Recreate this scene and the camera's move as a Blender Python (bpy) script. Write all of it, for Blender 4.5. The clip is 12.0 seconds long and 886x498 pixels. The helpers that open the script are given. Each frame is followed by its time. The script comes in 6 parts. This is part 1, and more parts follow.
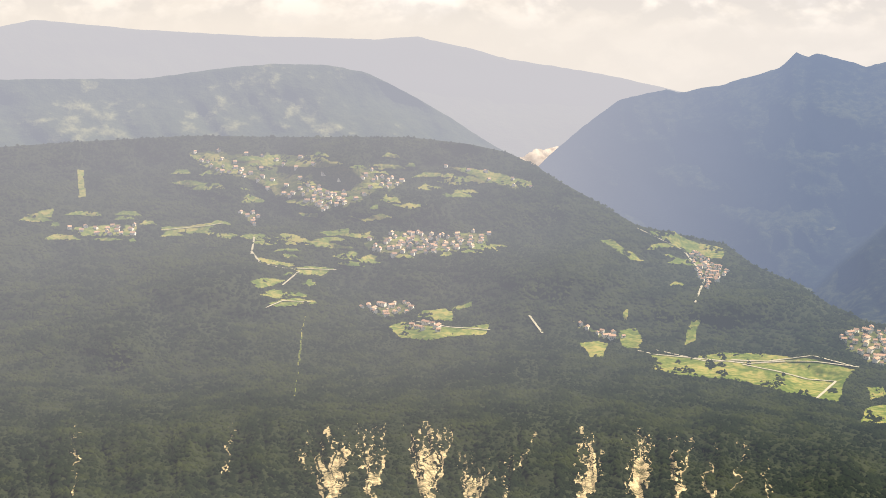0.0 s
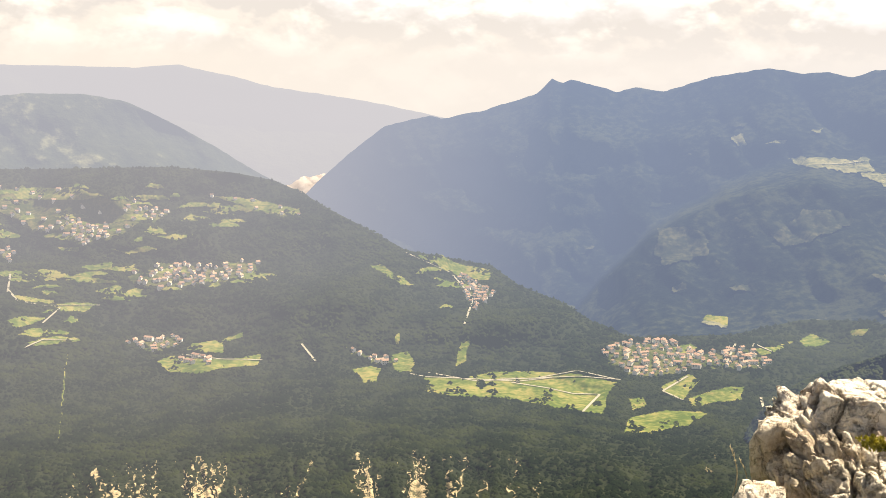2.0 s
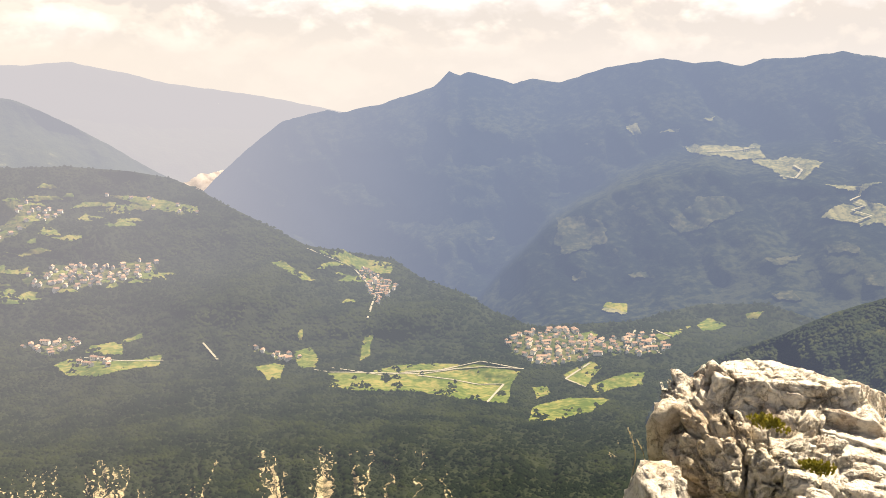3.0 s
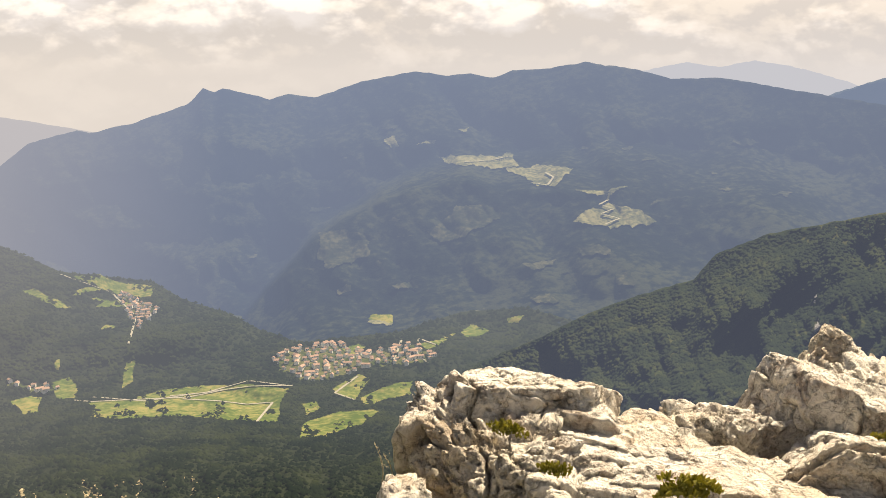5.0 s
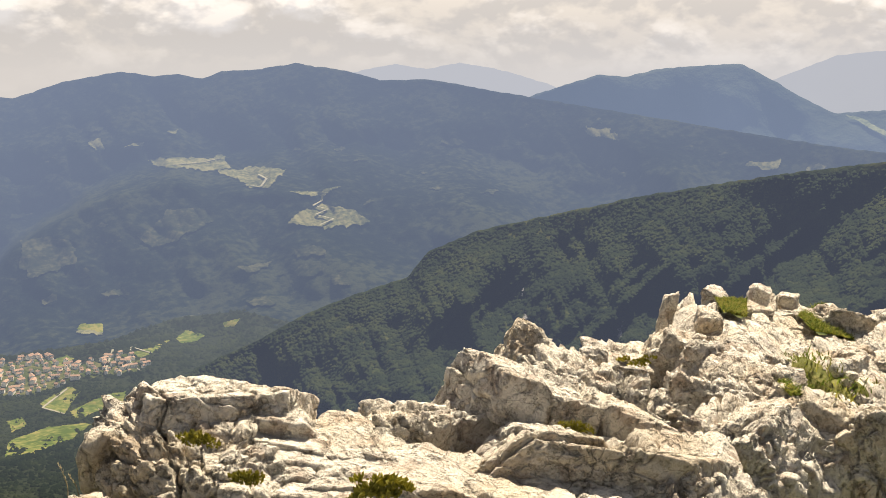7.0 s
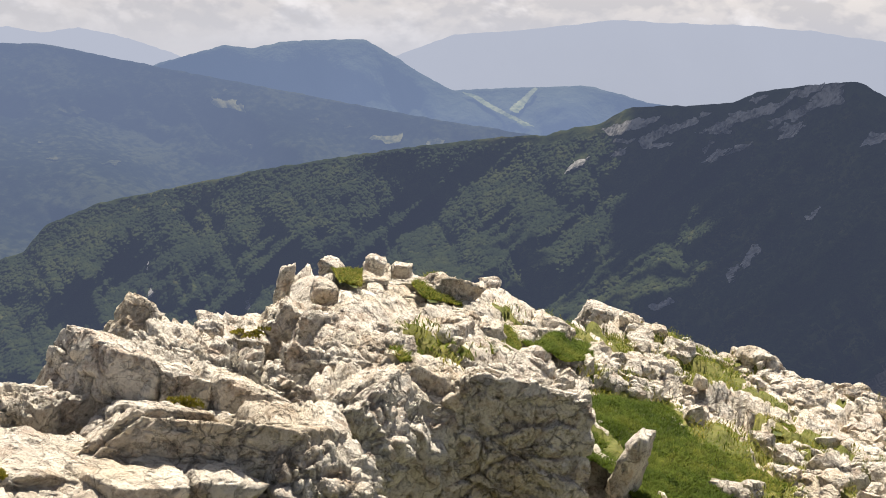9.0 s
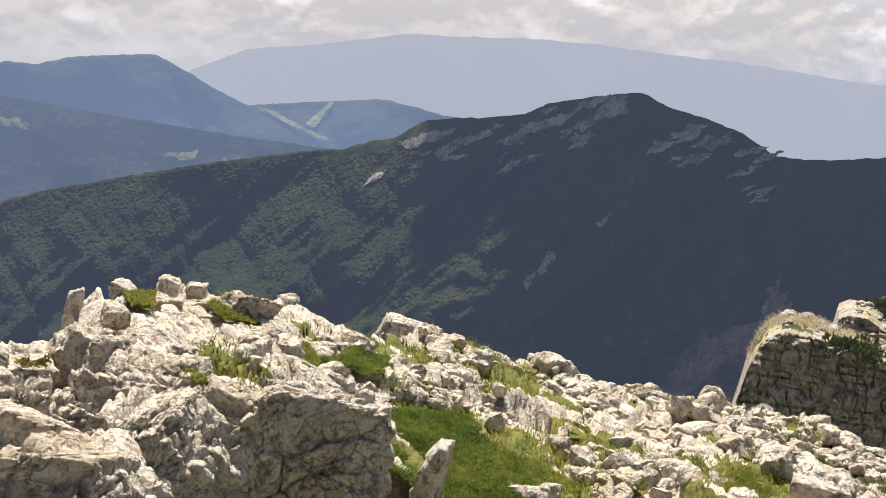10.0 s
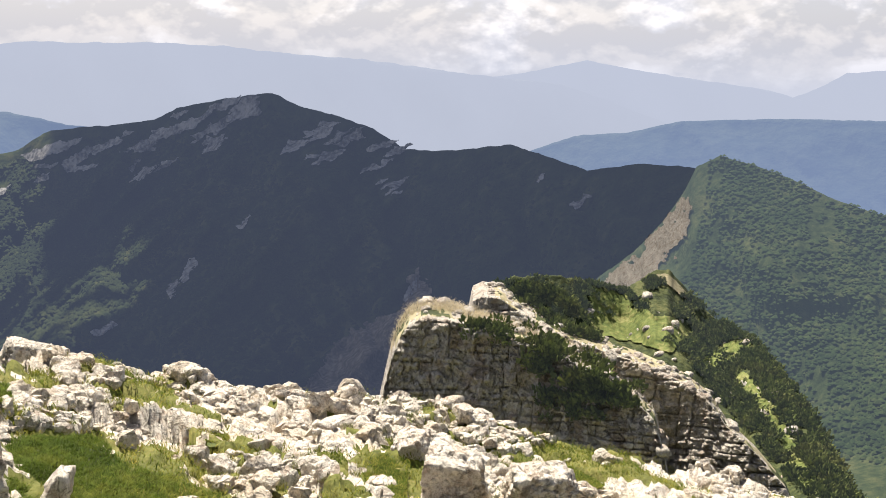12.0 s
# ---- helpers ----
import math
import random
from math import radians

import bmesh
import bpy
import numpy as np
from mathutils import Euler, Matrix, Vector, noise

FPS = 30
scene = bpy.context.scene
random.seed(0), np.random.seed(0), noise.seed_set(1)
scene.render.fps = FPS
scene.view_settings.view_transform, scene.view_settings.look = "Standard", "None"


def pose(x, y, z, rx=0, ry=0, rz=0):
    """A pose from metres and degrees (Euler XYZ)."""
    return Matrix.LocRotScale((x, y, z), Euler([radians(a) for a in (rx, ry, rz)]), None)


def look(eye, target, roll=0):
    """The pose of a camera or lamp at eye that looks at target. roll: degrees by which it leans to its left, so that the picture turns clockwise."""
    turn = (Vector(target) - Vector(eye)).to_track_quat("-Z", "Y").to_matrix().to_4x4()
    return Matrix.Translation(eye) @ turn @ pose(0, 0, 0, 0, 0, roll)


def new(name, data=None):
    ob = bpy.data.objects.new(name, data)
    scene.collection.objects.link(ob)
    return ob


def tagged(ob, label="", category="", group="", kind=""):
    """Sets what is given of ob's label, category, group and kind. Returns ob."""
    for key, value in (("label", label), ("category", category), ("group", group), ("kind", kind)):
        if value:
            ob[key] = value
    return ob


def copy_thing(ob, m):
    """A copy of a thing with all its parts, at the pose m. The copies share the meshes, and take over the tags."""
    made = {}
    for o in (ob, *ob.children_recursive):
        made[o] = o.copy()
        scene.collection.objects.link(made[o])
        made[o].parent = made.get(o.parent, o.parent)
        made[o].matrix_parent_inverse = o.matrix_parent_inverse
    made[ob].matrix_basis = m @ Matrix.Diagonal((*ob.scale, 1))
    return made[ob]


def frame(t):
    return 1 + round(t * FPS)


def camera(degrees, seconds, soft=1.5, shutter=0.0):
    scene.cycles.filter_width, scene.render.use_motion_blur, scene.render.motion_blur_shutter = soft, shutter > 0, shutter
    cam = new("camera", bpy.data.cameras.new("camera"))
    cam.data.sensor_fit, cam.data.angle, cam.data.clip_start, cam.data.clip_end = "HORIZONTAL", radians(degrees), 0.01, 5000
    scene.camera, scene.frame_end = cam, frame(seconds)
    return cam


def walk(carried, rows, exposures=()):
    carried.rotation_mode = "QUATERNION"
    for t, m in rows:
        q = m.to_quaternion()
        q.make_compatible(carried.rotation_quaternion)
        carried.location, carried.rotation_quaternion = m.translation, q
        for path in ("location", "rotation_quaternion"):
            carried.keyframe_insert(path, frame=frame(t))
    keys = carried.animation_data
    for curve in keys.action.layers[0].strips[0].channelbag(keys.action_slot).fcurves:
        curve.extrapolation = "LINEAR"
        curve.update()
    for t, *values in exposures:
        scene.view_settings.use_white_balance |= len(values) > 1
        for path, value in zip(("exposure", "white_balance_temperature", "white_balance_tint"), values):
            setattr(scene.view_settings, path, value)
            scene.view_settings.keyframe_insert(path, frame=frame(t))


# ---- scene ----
# ---- camera ----
cam = camera(38.86, 12.0, soft=0.9)


def aim(x, y, z, heading, pitch, roll):
    """A camera pose from its place, compass heading (clockwise from +y), pitch and lean, in degrees."""
    return pose(x, y, z, 90 + pitch, 0, -heading) @ pose(0, 0, 0, 0, 0, roll)


PATH = [
    (0.0, 0.000, 0.350, 0.000, 0.00, -11.40, 0.91),
    (0.5, 0.023, 0.349, 0.000, 3.71, -10.78, 1.54),
    (1.0, 0.030, 0.349, 0.000, 4.90, -10.50, 1.27),
    (1.5, 0.101, 0.287, -0.001, 7.54, -10.02, 0.84),
    (2.0, 0.120, 0.312, -0.012, 10.63, -9.99, 1.07),
    (2.5, 0.104, 0.279, -0.001, 13.74, -10.05, 0.84),
    (3.0, 0.111, 0.269, -0.002, 15.20, -10.23, 0.49),
    (3.5, 0.135, 0.284, -0.001, 18.48, -10.12, 0.39),
    (5.3, 0.173, 0.264, 0.003, 27.29, -9.60, 0.17),
    (5.5, 0.179, 0.265, 0.003, 28.09, -9.67, 0.45),
    (6.0, 0.199, 0.262, 0.001, 30.78, -9.68, 0.08),
    (6.5, 0.217, 0.267, 0.003, 35.09, -9.66, 0.54),
    (6.7, 0.222, 0.267, -0.002, 36.98, -9.34, 0.56),
    (8.3, 0.256, 0.237, 0.024, 46.01, -10.56, 2.22),
    (8.5, 0.254, 0.222, -0.001, 47.72, -9.55, 2.91),
    (9.0, 0.271, 0.246, -0.002, 56.40, -10.22, 2.92),
    (9.5, 0.255, 0.247, 0.004, 60.29, -7.95, 2.64),
    (10.0, 0.273, 0.224, 0.008, 65.56, -9.15, 2.71),
    (10.5, 0.294, 0.171, 0.011, 66.81, -9.92, 2.29),
    (11.0, 0.323, 0.146, 0.009, 72.30, -8.59, 0.74),
    (11.5, 0.320, 0.132, 0.022, 77.58, -8.25, 0.74),
    (12.0, 0.329, 0.135, 0.013, 81.95, -8.61, 0.84),
]
walk(cam, [(t, aim(*p)) for t, *p in PATH],
     exposures=[(0.0, 1.36, 6700, 14), (1.5, 1.47, 6800, 14), (3.5, 1.42, 7000, 16), (5.5, 1.06, 6950, 15), (6.5, 1.01, 6800, 14), (8.5, 1.01, 6180, 15), (9.5, 0.9, 6080, 16), (11.0, 0.94, 6080, 16), (12.0, 1.13, 6030, 16)])

# ---- world, sun ----
SUN_HEADING, SUN_HEIGHT = 58.0, 53.0
sky_world = bpy.data.worlds.new("sky")
scene.world = sky_world
sky_world.use_nodes = True


def link(tree, a, b):
    tree.links.new(a, b)


def build_sky(w):
    """Blue sky behind broken cumulus, and haze down to the horizon, creamier below the sun's glare and bluer away from it."""
    nt = w.node_tree
    nt.nodes.clear()
    N = nt.nodes.new

    def math_node(op, a, b=None):
        n = N("ShaderNodeMath"); n.operation = op
        for k, v in ((0, a), (1, b)):
            if isinstance(v, (int, float)):
                n.inputs[k].default_value = v
            elif v is not None:
                link(nt, v, n.inputs[k])
        return n.outputs[0]

    def span(v, a0, a1, b0, b1):
        n = N("ShaderNodeMapRange")
        for key, x in (("From Min", a0), ("From Max", a1), ("To Min", b0), ("To Max", b1)):
            n.inputs[key].default_value = x
        link(nt, v, n.inputs["Value"])
        return n.outputs[0]

    def blend(fac, a, b):
        n = N("ShaderNodeMix"); n.data_type = "RGBA"
        link(nt, fac, n.inputs[0])
        for k, v in ((6, a), (7, b)):
            if isinstance(v, tuple):
                n.inputs[k].default_value = (*v, 1)
            else:
                link(nt, v, n.inputs[k])
        return n.outputs[2]

    tex = N("ShaderNodeTexSky")
    tex.sky_type, tex.sun_disc = "NISHITA", False
    tex.sun_elevation, tex.sun_rotation = radians(SUN_HEIGHT), radians(SUN_HEADING)
    tex.air_density, tex.dust_density = 1.0, 2.5
    blue = N("ShaderNodeVectorMath"); blue.operation = "SCALE"; blue.inputs["Scale"].default_value = 0.065
    link(nt, tex.outputs[0], blue.inputs[0])
    co, sep = N("ShaderNodeTexCoord"), N("ShaderNodeSeparateXYZ")
    link(nt, co.outputs["Generated"], sep.inputs[0])
    head, up = math_node("ARCTAN2", sep.outputs["X"], sep.outputs["Y"]), math_node("MULTIPLY", sep.outputs["Z"], 1.7)

    def billow(rise):
        c = N("ShaderNodeCombineXYZ")
        link(nt, head, c.inputs["X"]); link(nt, math_node("ADD", up, rise), c.inputs["Y"])
        c.inputs["Z"].default_value = 3.7
        n = N("ShaderNodeTexNoise")
        n.inputs["Scale"].default_value, n.inputs["Detail"].default_value, n.inputs["Roughness"].default_value, n.inputs["Distortion"].default_value = 12.0, 8, 0.53, 0.25
        link(nt, c.outputs[0], n.inputs["Vector"])
        puffs = N("ShaderNodeTexVoronoi"); puffs.feature = "SMOOTH_F1"
        puffs.inputs["Scale"].default_value, puffs.inputs["Detail"].default_value, puffs.inputs["Roughness"].default_value = 17.0, 4.0, 0.6
        link(nt, c.outputs[0], puffs.inputs["Vector"])
        return math_node("ADD", n.outputs["Fac"], math_node("MULTIPLY", math_node("SUBTRACT", 0.42, puffs.outputs["Distance"]), 0.28))

    here, above = billow(0.0), billow(0.016)
    # heaped clouds crowd the horizon and thin out overhead
    cover = math_node("MULTIPLY", span(here, 0.34, 0.50, 0.6, 1.0), span(sep.outputs["Z"], 0.08, 0.40, 1.0, 0.06))
    lit = span(math_node("SUBTRACT", here, above), -0.05, 0.07, 0.0, 1.0)
    puff = blend(lit, (0.62, 0.615, 0.60), (0.90, 0.85, 0.76))
    cloudy = blend(cover, blue.outputs[0], puff)
    side = span(head, -0.1, 1.5, 0.0, 1.0)
    mist = blend(side, (0.53, 0.50, 0.445), (0.46, 0.475, 0.50))
    thick = span(sep.outputs["Z"], -0.025, 0.035, 0.95, 0.08)
    back, out = N("ShaderNodeBackground"), N("ShaderNodeOutputWorld")
    link(nt, blend(thick, cloudy, mist), back.inputs["Color"])
    back.inputs["Strength"].default_value = 0.66
    link(nt, back.outputs[0], out.inputs["Surface"])


build_sky(sky_world)
sun = new("sun", bpy.data.lights.new("sun", "SUN"))
sun.data.energy, sun.data.angle, sun.data.color = 5.8, radians(0.6), (1.0, 0.915, 0.75)
sun.matrix_world = look((math.sin(radians(SUN_HEADING)) * 50, math.cos(radians(SUN_HEADING)) * 50, 50 * math.tan(radians(SUN_HEIGHT))), (0, 0, 0))


# ---- helpers of this place ----
def hash2(i, j, seed):
    h = (i.astype(np.int64) * 374761393 + j.astype(np.int64) * 668265263 + seed * 974634777) & 0xFFFFFFFF
    h = ((h ^ (h >> 13)) * 1274126177) & 0xFFFFFFFF
    return ((h ^ (h >> 16)) & 0xFFFFFF) / float(0xFFFFFF)


def soft2(x, y, seed=0):
    """Smooth value noise in the plane, -1 to 1."""
    x, y = np.broadcast_arrays(np.asarray(x, float), np.asarray(y, float))
    i, j = np.floor(x), np.floor(y)
    u, v = x - i, y - j
    u, v = u * u * (3 - 2 * u), v * v * (3 - 2 * v)
    a, b = hash2(i, j, seed), hash2(i + 1, j, seed)
    c, d = hash2(i, j + 1, seed), hash2(i + 1, j + 1, seed)
    return ((a * (1 - u) + b * u) * (1 - v) + (c * (1 - u) + d * u) * v) * 2 - 1


def fbm(x, y, seed=0, octaves=4, gain=0.5):
    total, amp = 0.0, 1.0
    for k in range(octaves):
        total = total + amp * soft2(np.asarray(x) * 2 ** k + 17.3 * k, np.asarray(y) * 2 ** k - 9.1 * k, seed + k)
        amp *= gain
    return total


def ridged(x, y, seed=0, octaves=4):
    total, amp = 0.0, 1.0
    for k in range(octaves):
        total = total + amp * (1 - 2 * np.abs(soft2(np.asarray(x) * 2 ** k + 5.7 * k, np.asarray(y) * 2 ** k + 3.3 * k, seed + k)))
        amp *= 0.5
    return total


def fbm3(p, scale, seed=0, octaves=3):
    """Cheap noise in space from three planes."""
    x, y, z = p[..., 0] * scale, p[..., 1] * scale, p[..., 2] * scale
    return (fbm(x + 0.31 * z, y + 0.7 * z, seed, octaves) + fbm(y - 0.4 * x, z + 0.23 * x, seed + 11, octaves) + fbm(z * 0.9 + 0.2 * y, x + 0.5 * y, seed + 23, octaves)) / 1.9


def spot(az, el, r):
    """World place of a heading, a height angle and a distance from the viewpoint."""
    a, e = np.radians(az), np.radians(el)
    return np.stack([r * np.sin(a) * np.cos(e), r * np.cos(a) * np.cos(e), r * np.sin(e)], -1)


def raw_mesh(name, verts, faces, material, smooth=True):
    """A mesh of arrays: verts (n, 3), faces (m, 3 or 4)."""
    me = bpy.data.meshes.new(name)
    verts, faces = np.asarray(verts, np.float32), np.asarray(faces, np.int32)
    n, k = faces.shape
    me.vertices.add(len(verts)); me.vertices.foreach_set("co", verts.ravel())
    me.loops.add(n * k); me.loops.foreach_set("vertex_index", faces.ravel())
    me.polygons.add(n); me.polygons.foreach_set("loop_start", np.arange(0, n * k, k, dtype=np.int32))
    me.polygons.foreach_set("loop_total", np.full(n, k, np.int32))
    me.polygons.foreach_set("use_smooth", np.full(n, smooth))
    me.materials.append(material)
    me.update(calc_edges=True)
    me.validate()
    return me


def grid_faces(n, m):
    i = np.arange(n - 1)[:, None] * m + np.arange(m - 1)[None]
    return np.stack([i, i + m, i + m + 1, i + 1], -1).reshape(-1, 4)


def inside(poly, x, y):
    hit = np.zeros(np.shape(x), bool)
    for (x0, y0), (x1, y1) in zip(poly, poly[1:] + poly[:1]):
        cross = (y0 > y) != (y1 > y)
        hit ^= cross & (x < (x1 - x0) * (y - y0) / (y1 - y0 + 1e-12) + x0)
    return hit


# ---- materials ----
def material(name):
    m = bpy.data.materials.new(name)
    m.use_nodes = True
    m.node_tree.nodes.clear()
    nt = m.node_tree
    return m, nt, nt.nodes.new


def noise_node(nt, coords, scale, detail=5, rough=0.55):
    n = nt.nodes.new("ShaderNodeTexNoise")
    n.inputs["Scale"].default_value, n.inputs["Detail"].default_value, n.inputs["Roughness"].default_value = scale, detail, rough
    link(nt, coords, n.inputs["Vector"])
    return n.outputs["Fac"]


def ramp_node(nt, fac, stops):
    r = nt.nodes.new("ShaderNodeValToRGB")
    e = r.color_ramp.elements
    e[0].position, e[0].color = stops[0][0], (*stops[0][1], 1)
    e[1].position, e[1].color = stops[-1][0], (*stops[-1][1], 1)
    for p, c in stops[1:-1]:
        k = e.new(p); k.color = (*c, 1)
    link(nt, fac, r.inputs["Fac"])
    return r.outputs["Color"]


def mix_node(nt, fac, a, b, mode="MIX"):
    m = nt.nodes.new("ShaderNodeMix")
    m.data_type, m.blend_type = "RGBA", mode
    for key, v in ((0, fac), (6, a), (7, b)):
        if isinstance(v, (int, float)):
            m.inputs[key].default_value = v
        elif isinstance(v, tuple):
            m.inputs[key].default_value = (*v, 1)
        else:
            link(nt, v, m.inputs[key])
    return m.outputs[2]


def ground_cover(name, stops, scales=(0.02, 0.15), painted_haze=None, bump=0.0, rough=0.9, island=None, thin=0.0):
    """Forest, grass or bare ground: two scales of noise. Distance haze is painted in as emission, from (colour,
    distance, share, distance, share, extra share towards the glare).
    """
    m, nt, N = material(name)
    geo = N("ShaderNodeNewGeometry")
    a, b = noise_node(nt, geo.outputs["Position"], scales[0]), noise_node(nt, geo.outputs["Position"], scales[1])
    both = N("ShaderNodeMath"); both.operation = "ADD"
    link(nt, a, both.inputs[0]); link(nt, b, both.inputs[1])
    half = N("ShaderNodeMath"); half.operation = "MULTIPLY"; half.inputs[1].default_value = 0.5
    link(nt, both.outputs[0], half.inputs[0])
    col = ramp_node(nt, half.outputs[0], stops)
    if island:
        rnd = ramp_node(nt, geo.outputs["Random Per Island"], [(0.0, (1 - island,) * 3), (1.0, (1 + island, 1 + island, 1 + island * 0.6))])
        col = mix_node(nt, 1.0, col, rnd, "MULTIPLY")
    bsdf = N("ShaderNodeBsdfPrincipled")
    bsdf.inputs["Roughness"].default_value, bsdf.inputs["Specular IOR Level"].default_value = rough, 0.0 if painted_haze else 0.12
    link(nt, col, bsdf.inputs["Base Color"])
    if bump:
        bp = N("ShaderNodeBump"); bp.inputs["Strength"].default_value = bump; bp.inputs["Distance"].default_value = 0.5 / scales[1]
        link(nt, b, bp.inputs["Height"]); link(nt, bp.outputs[0], bsdf.inputs["Normal"])
    out = N("ShaderNodeOutputMaterial")
    if thin:
        # leaves and blades let light through
        tr, mx = N("ShaderNodeBsdfTranslucent"), N("ShaderNodeMixShader")
        link(nt, col, tr.inputs["Color"]); mx.inputs["Fac"].default_value = thin
        link(nt, bsdf.outputs[0], mx.inputs[1]); link(nt, tr.outputs[0], mx.inputs[2])
        bsdf = mx
    if painted_haze:
        colour, d0, near, d1, far, glare = painted_haze
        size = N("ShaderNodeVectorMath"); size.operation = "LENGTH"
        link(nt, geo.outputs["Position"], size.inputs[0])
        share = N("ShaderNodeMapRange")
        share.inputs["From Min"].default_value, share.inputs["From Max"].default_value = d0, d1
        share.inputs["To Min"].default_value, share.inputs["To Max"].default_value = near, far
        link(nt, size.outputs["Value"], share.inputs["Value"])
        # the painted haze is stronger and paler towards the glare
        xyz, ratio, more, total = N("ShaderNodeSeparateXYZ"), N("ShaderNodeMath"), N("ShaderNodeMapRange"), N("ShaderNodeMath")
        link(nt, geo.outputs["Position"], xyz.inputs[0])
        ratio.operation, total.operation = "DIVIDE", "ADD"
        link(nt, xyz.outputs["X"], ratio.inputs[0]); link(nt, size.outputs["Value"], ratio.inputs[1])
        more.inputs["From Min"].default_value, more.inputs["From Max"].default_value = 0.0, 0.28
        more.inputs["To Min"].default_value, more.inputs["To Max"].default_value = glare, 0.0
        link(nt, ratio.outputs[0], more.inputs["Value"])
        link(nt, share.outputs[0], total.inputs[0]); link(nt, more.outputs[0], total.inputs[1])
        # haze as emission of the surface itself; no air is modelled
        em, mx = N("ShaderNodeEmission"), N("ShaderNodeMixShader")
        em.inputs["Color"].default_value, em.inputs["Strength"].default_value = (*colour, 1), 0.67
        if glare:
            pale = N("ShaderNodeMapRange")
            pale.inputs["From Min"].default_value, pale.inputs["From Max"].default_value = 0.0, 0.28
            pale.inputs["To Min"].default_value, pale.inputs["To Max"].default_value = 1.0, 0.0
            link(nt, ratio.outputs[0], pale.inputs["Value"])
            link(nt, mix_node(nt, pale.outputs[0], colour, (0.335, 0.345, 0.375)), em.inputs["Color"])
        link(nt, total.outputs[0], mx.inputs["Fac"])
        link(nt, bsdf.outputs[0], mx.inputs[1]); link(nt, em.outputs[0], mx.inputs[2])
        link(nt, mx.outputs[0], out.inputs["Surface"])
        try:
            m.cycles.emission_sampling = "NONE"
        except AttributeError:
            pass
    else:
        link(nt, bsdf.outputs[0], out.inputs["Surface"])
    return m


def limestone(name, tint=1.0, scale=1.0, ochre=0.65, crack_shade=0.8):
    """Pale weathered limestone: bleached crust, grey and ochre stains, black lichen specks, pitted relief, shade
    painted into cracks and pits.
    """
    m, nt, N = material(name)
    geo = N("ShaderNodeNewGeometry")
    p = geo.outputs["Position"]
    big, mid, fine, pit = noise_node(nt, p, 2.2 * scale, 6, 0.6), noise_node(nt, p, 12 * scale, 9, 0.66), noise_node(nt, p, 85 * scale, 6, 0.7), noise_node(nt, p, 34 * scale, 4, 0.6)
    grey = noise_node(nt, p, 5.0 * scale, 6, 0.65)
    base = ramp_node(nt, mid, [(0.28, (0.33 * tint, 0.265 * tint, 0.19 * tint)), (0.38, (0.53 * tint, 0.43 * tint, 0.325 * tint)), (0.50, (0.72 * tint, 0.655 * tint, 0.535 * tint))])
    base = mix_node(nt, ramp_node(nt, grey, [(0.50, (0, 0, 0)), (0.68, (0.38, 0.38, 0.38))]), base, (0.33 * tint, 0.30 * tint, 0.26 * tint))
    stain = ramp_node(nt, big, [(0.48, (0, 0, 0)), (0.66, (ochre, ochre, ochre))])
    base = mix_node(nt, stain, base, (0.50 * tint, 0.385 * tint, 0.22 * tint))
    speck = ramp_node(nt, fine, [(0.30, (0.8, 0.8, 0.8)), (0.37, (0, 0, 0))])
    base = mix_node(nt, speck, base, (0.14, 0.13, 0.115))
    grain = ramp_node(nt, fine, [(0.36, (0.72, 0.70, 0.66)), (0.50, (1, 1, 1)), (0.64, (1.12, 1.12, 1.10))])
    base = mix_node(nt, 1.0, base, grain, "MULTIPLY")
    vor = N("ShaderNodeTexVoronoi"); vor.feature = "DISTANCE_TO_EDGE"; vor.inputs["Scale"].default_value = 5.5 * scale
    warp = N("ShaderNodeVectorMath"); warp.operation = "MULTIPLY_ADD"
    wn = N("ShaderNodeTexNoise"); wn.inputs["Scale"].default_value = 6 * scale; wn.inputs["Detail"].default_value = 4
    link(nt, p, wn.inputs["Vector"])
    link(nt, wn.outputs["Color"], warp.inputs[0]); warp.inputs[1].default_value = (0.25 / scale,) * 3; link(nt, p, warp.inputs[2])
    link(nt, warp.outputs[0], vor.inputs["Vector"])
    crack = ramp_node(nt, vor.outputs["Distance"], [(0.0, (0, 0, 0)), (0.035, (1, 1, 1))])
    # shade of the pits and hairline cracks, painted dark into the base colour
    if crack_shade:
        base = mix_node(nt, ramp_node(nt, pit, [(0.33, (0.5, 0.5, 0.5)), (0.40, (0, 0, 0))]), base, (0.20, 0.17, 0.13))
        some = ramp_node(nt, noise_node(nt, p, 4.5 * scale, 3), [(0.44, (0, 0, 0)), (0.52, (crack_shade, crack_shade, crack_shade))])
        thin = ramp_node(nt, vor.outputs["Distance"], [(0.0, (1, 1, 1)), (0.016, (0, 0, 0))])
        base = mix_node(nt, mix_node(nt, 1.0, some, thin, "MULTIPLY"), base, (0.05, 0.042, 0.03))
        small = N("ShaderNodeTexVoronoi"); small.feature = "DISTANCE_TO_EDGE"; small.inputs["Scale"].default_value = 15 * scale
        link(nt, warp.outputs[0], small.inputs["Vector"])
        other = ramp_node(nt, noise_node(nt, p, 7.5 * scale, 3), [(0.46, (0, 0, 0)), (0.54, (crack_shade, crack_shade, crack_shade))])
        hair = ramp_node(nt, small.outputs["Distance"], [(0.0, (1, 1, 1)), (0.022, (0, 0, 0))])
        base = mix_node(nt, mix_node(nt, 1.0, other, hair, "MULTIPLY"), base, (0.06, 0.05, 0.035))
    bsdf, out = N("ShaderNodeBsdfPrincipled"), N("ShaderNodeOutputMaterial")
    bsdf.inputs["Roughness"].default_value, bsdf.inputs["Specular IOR Level"].default_value = 0.88, 0.25
    link(nt, base, bsdf.inputs["Base Color"])
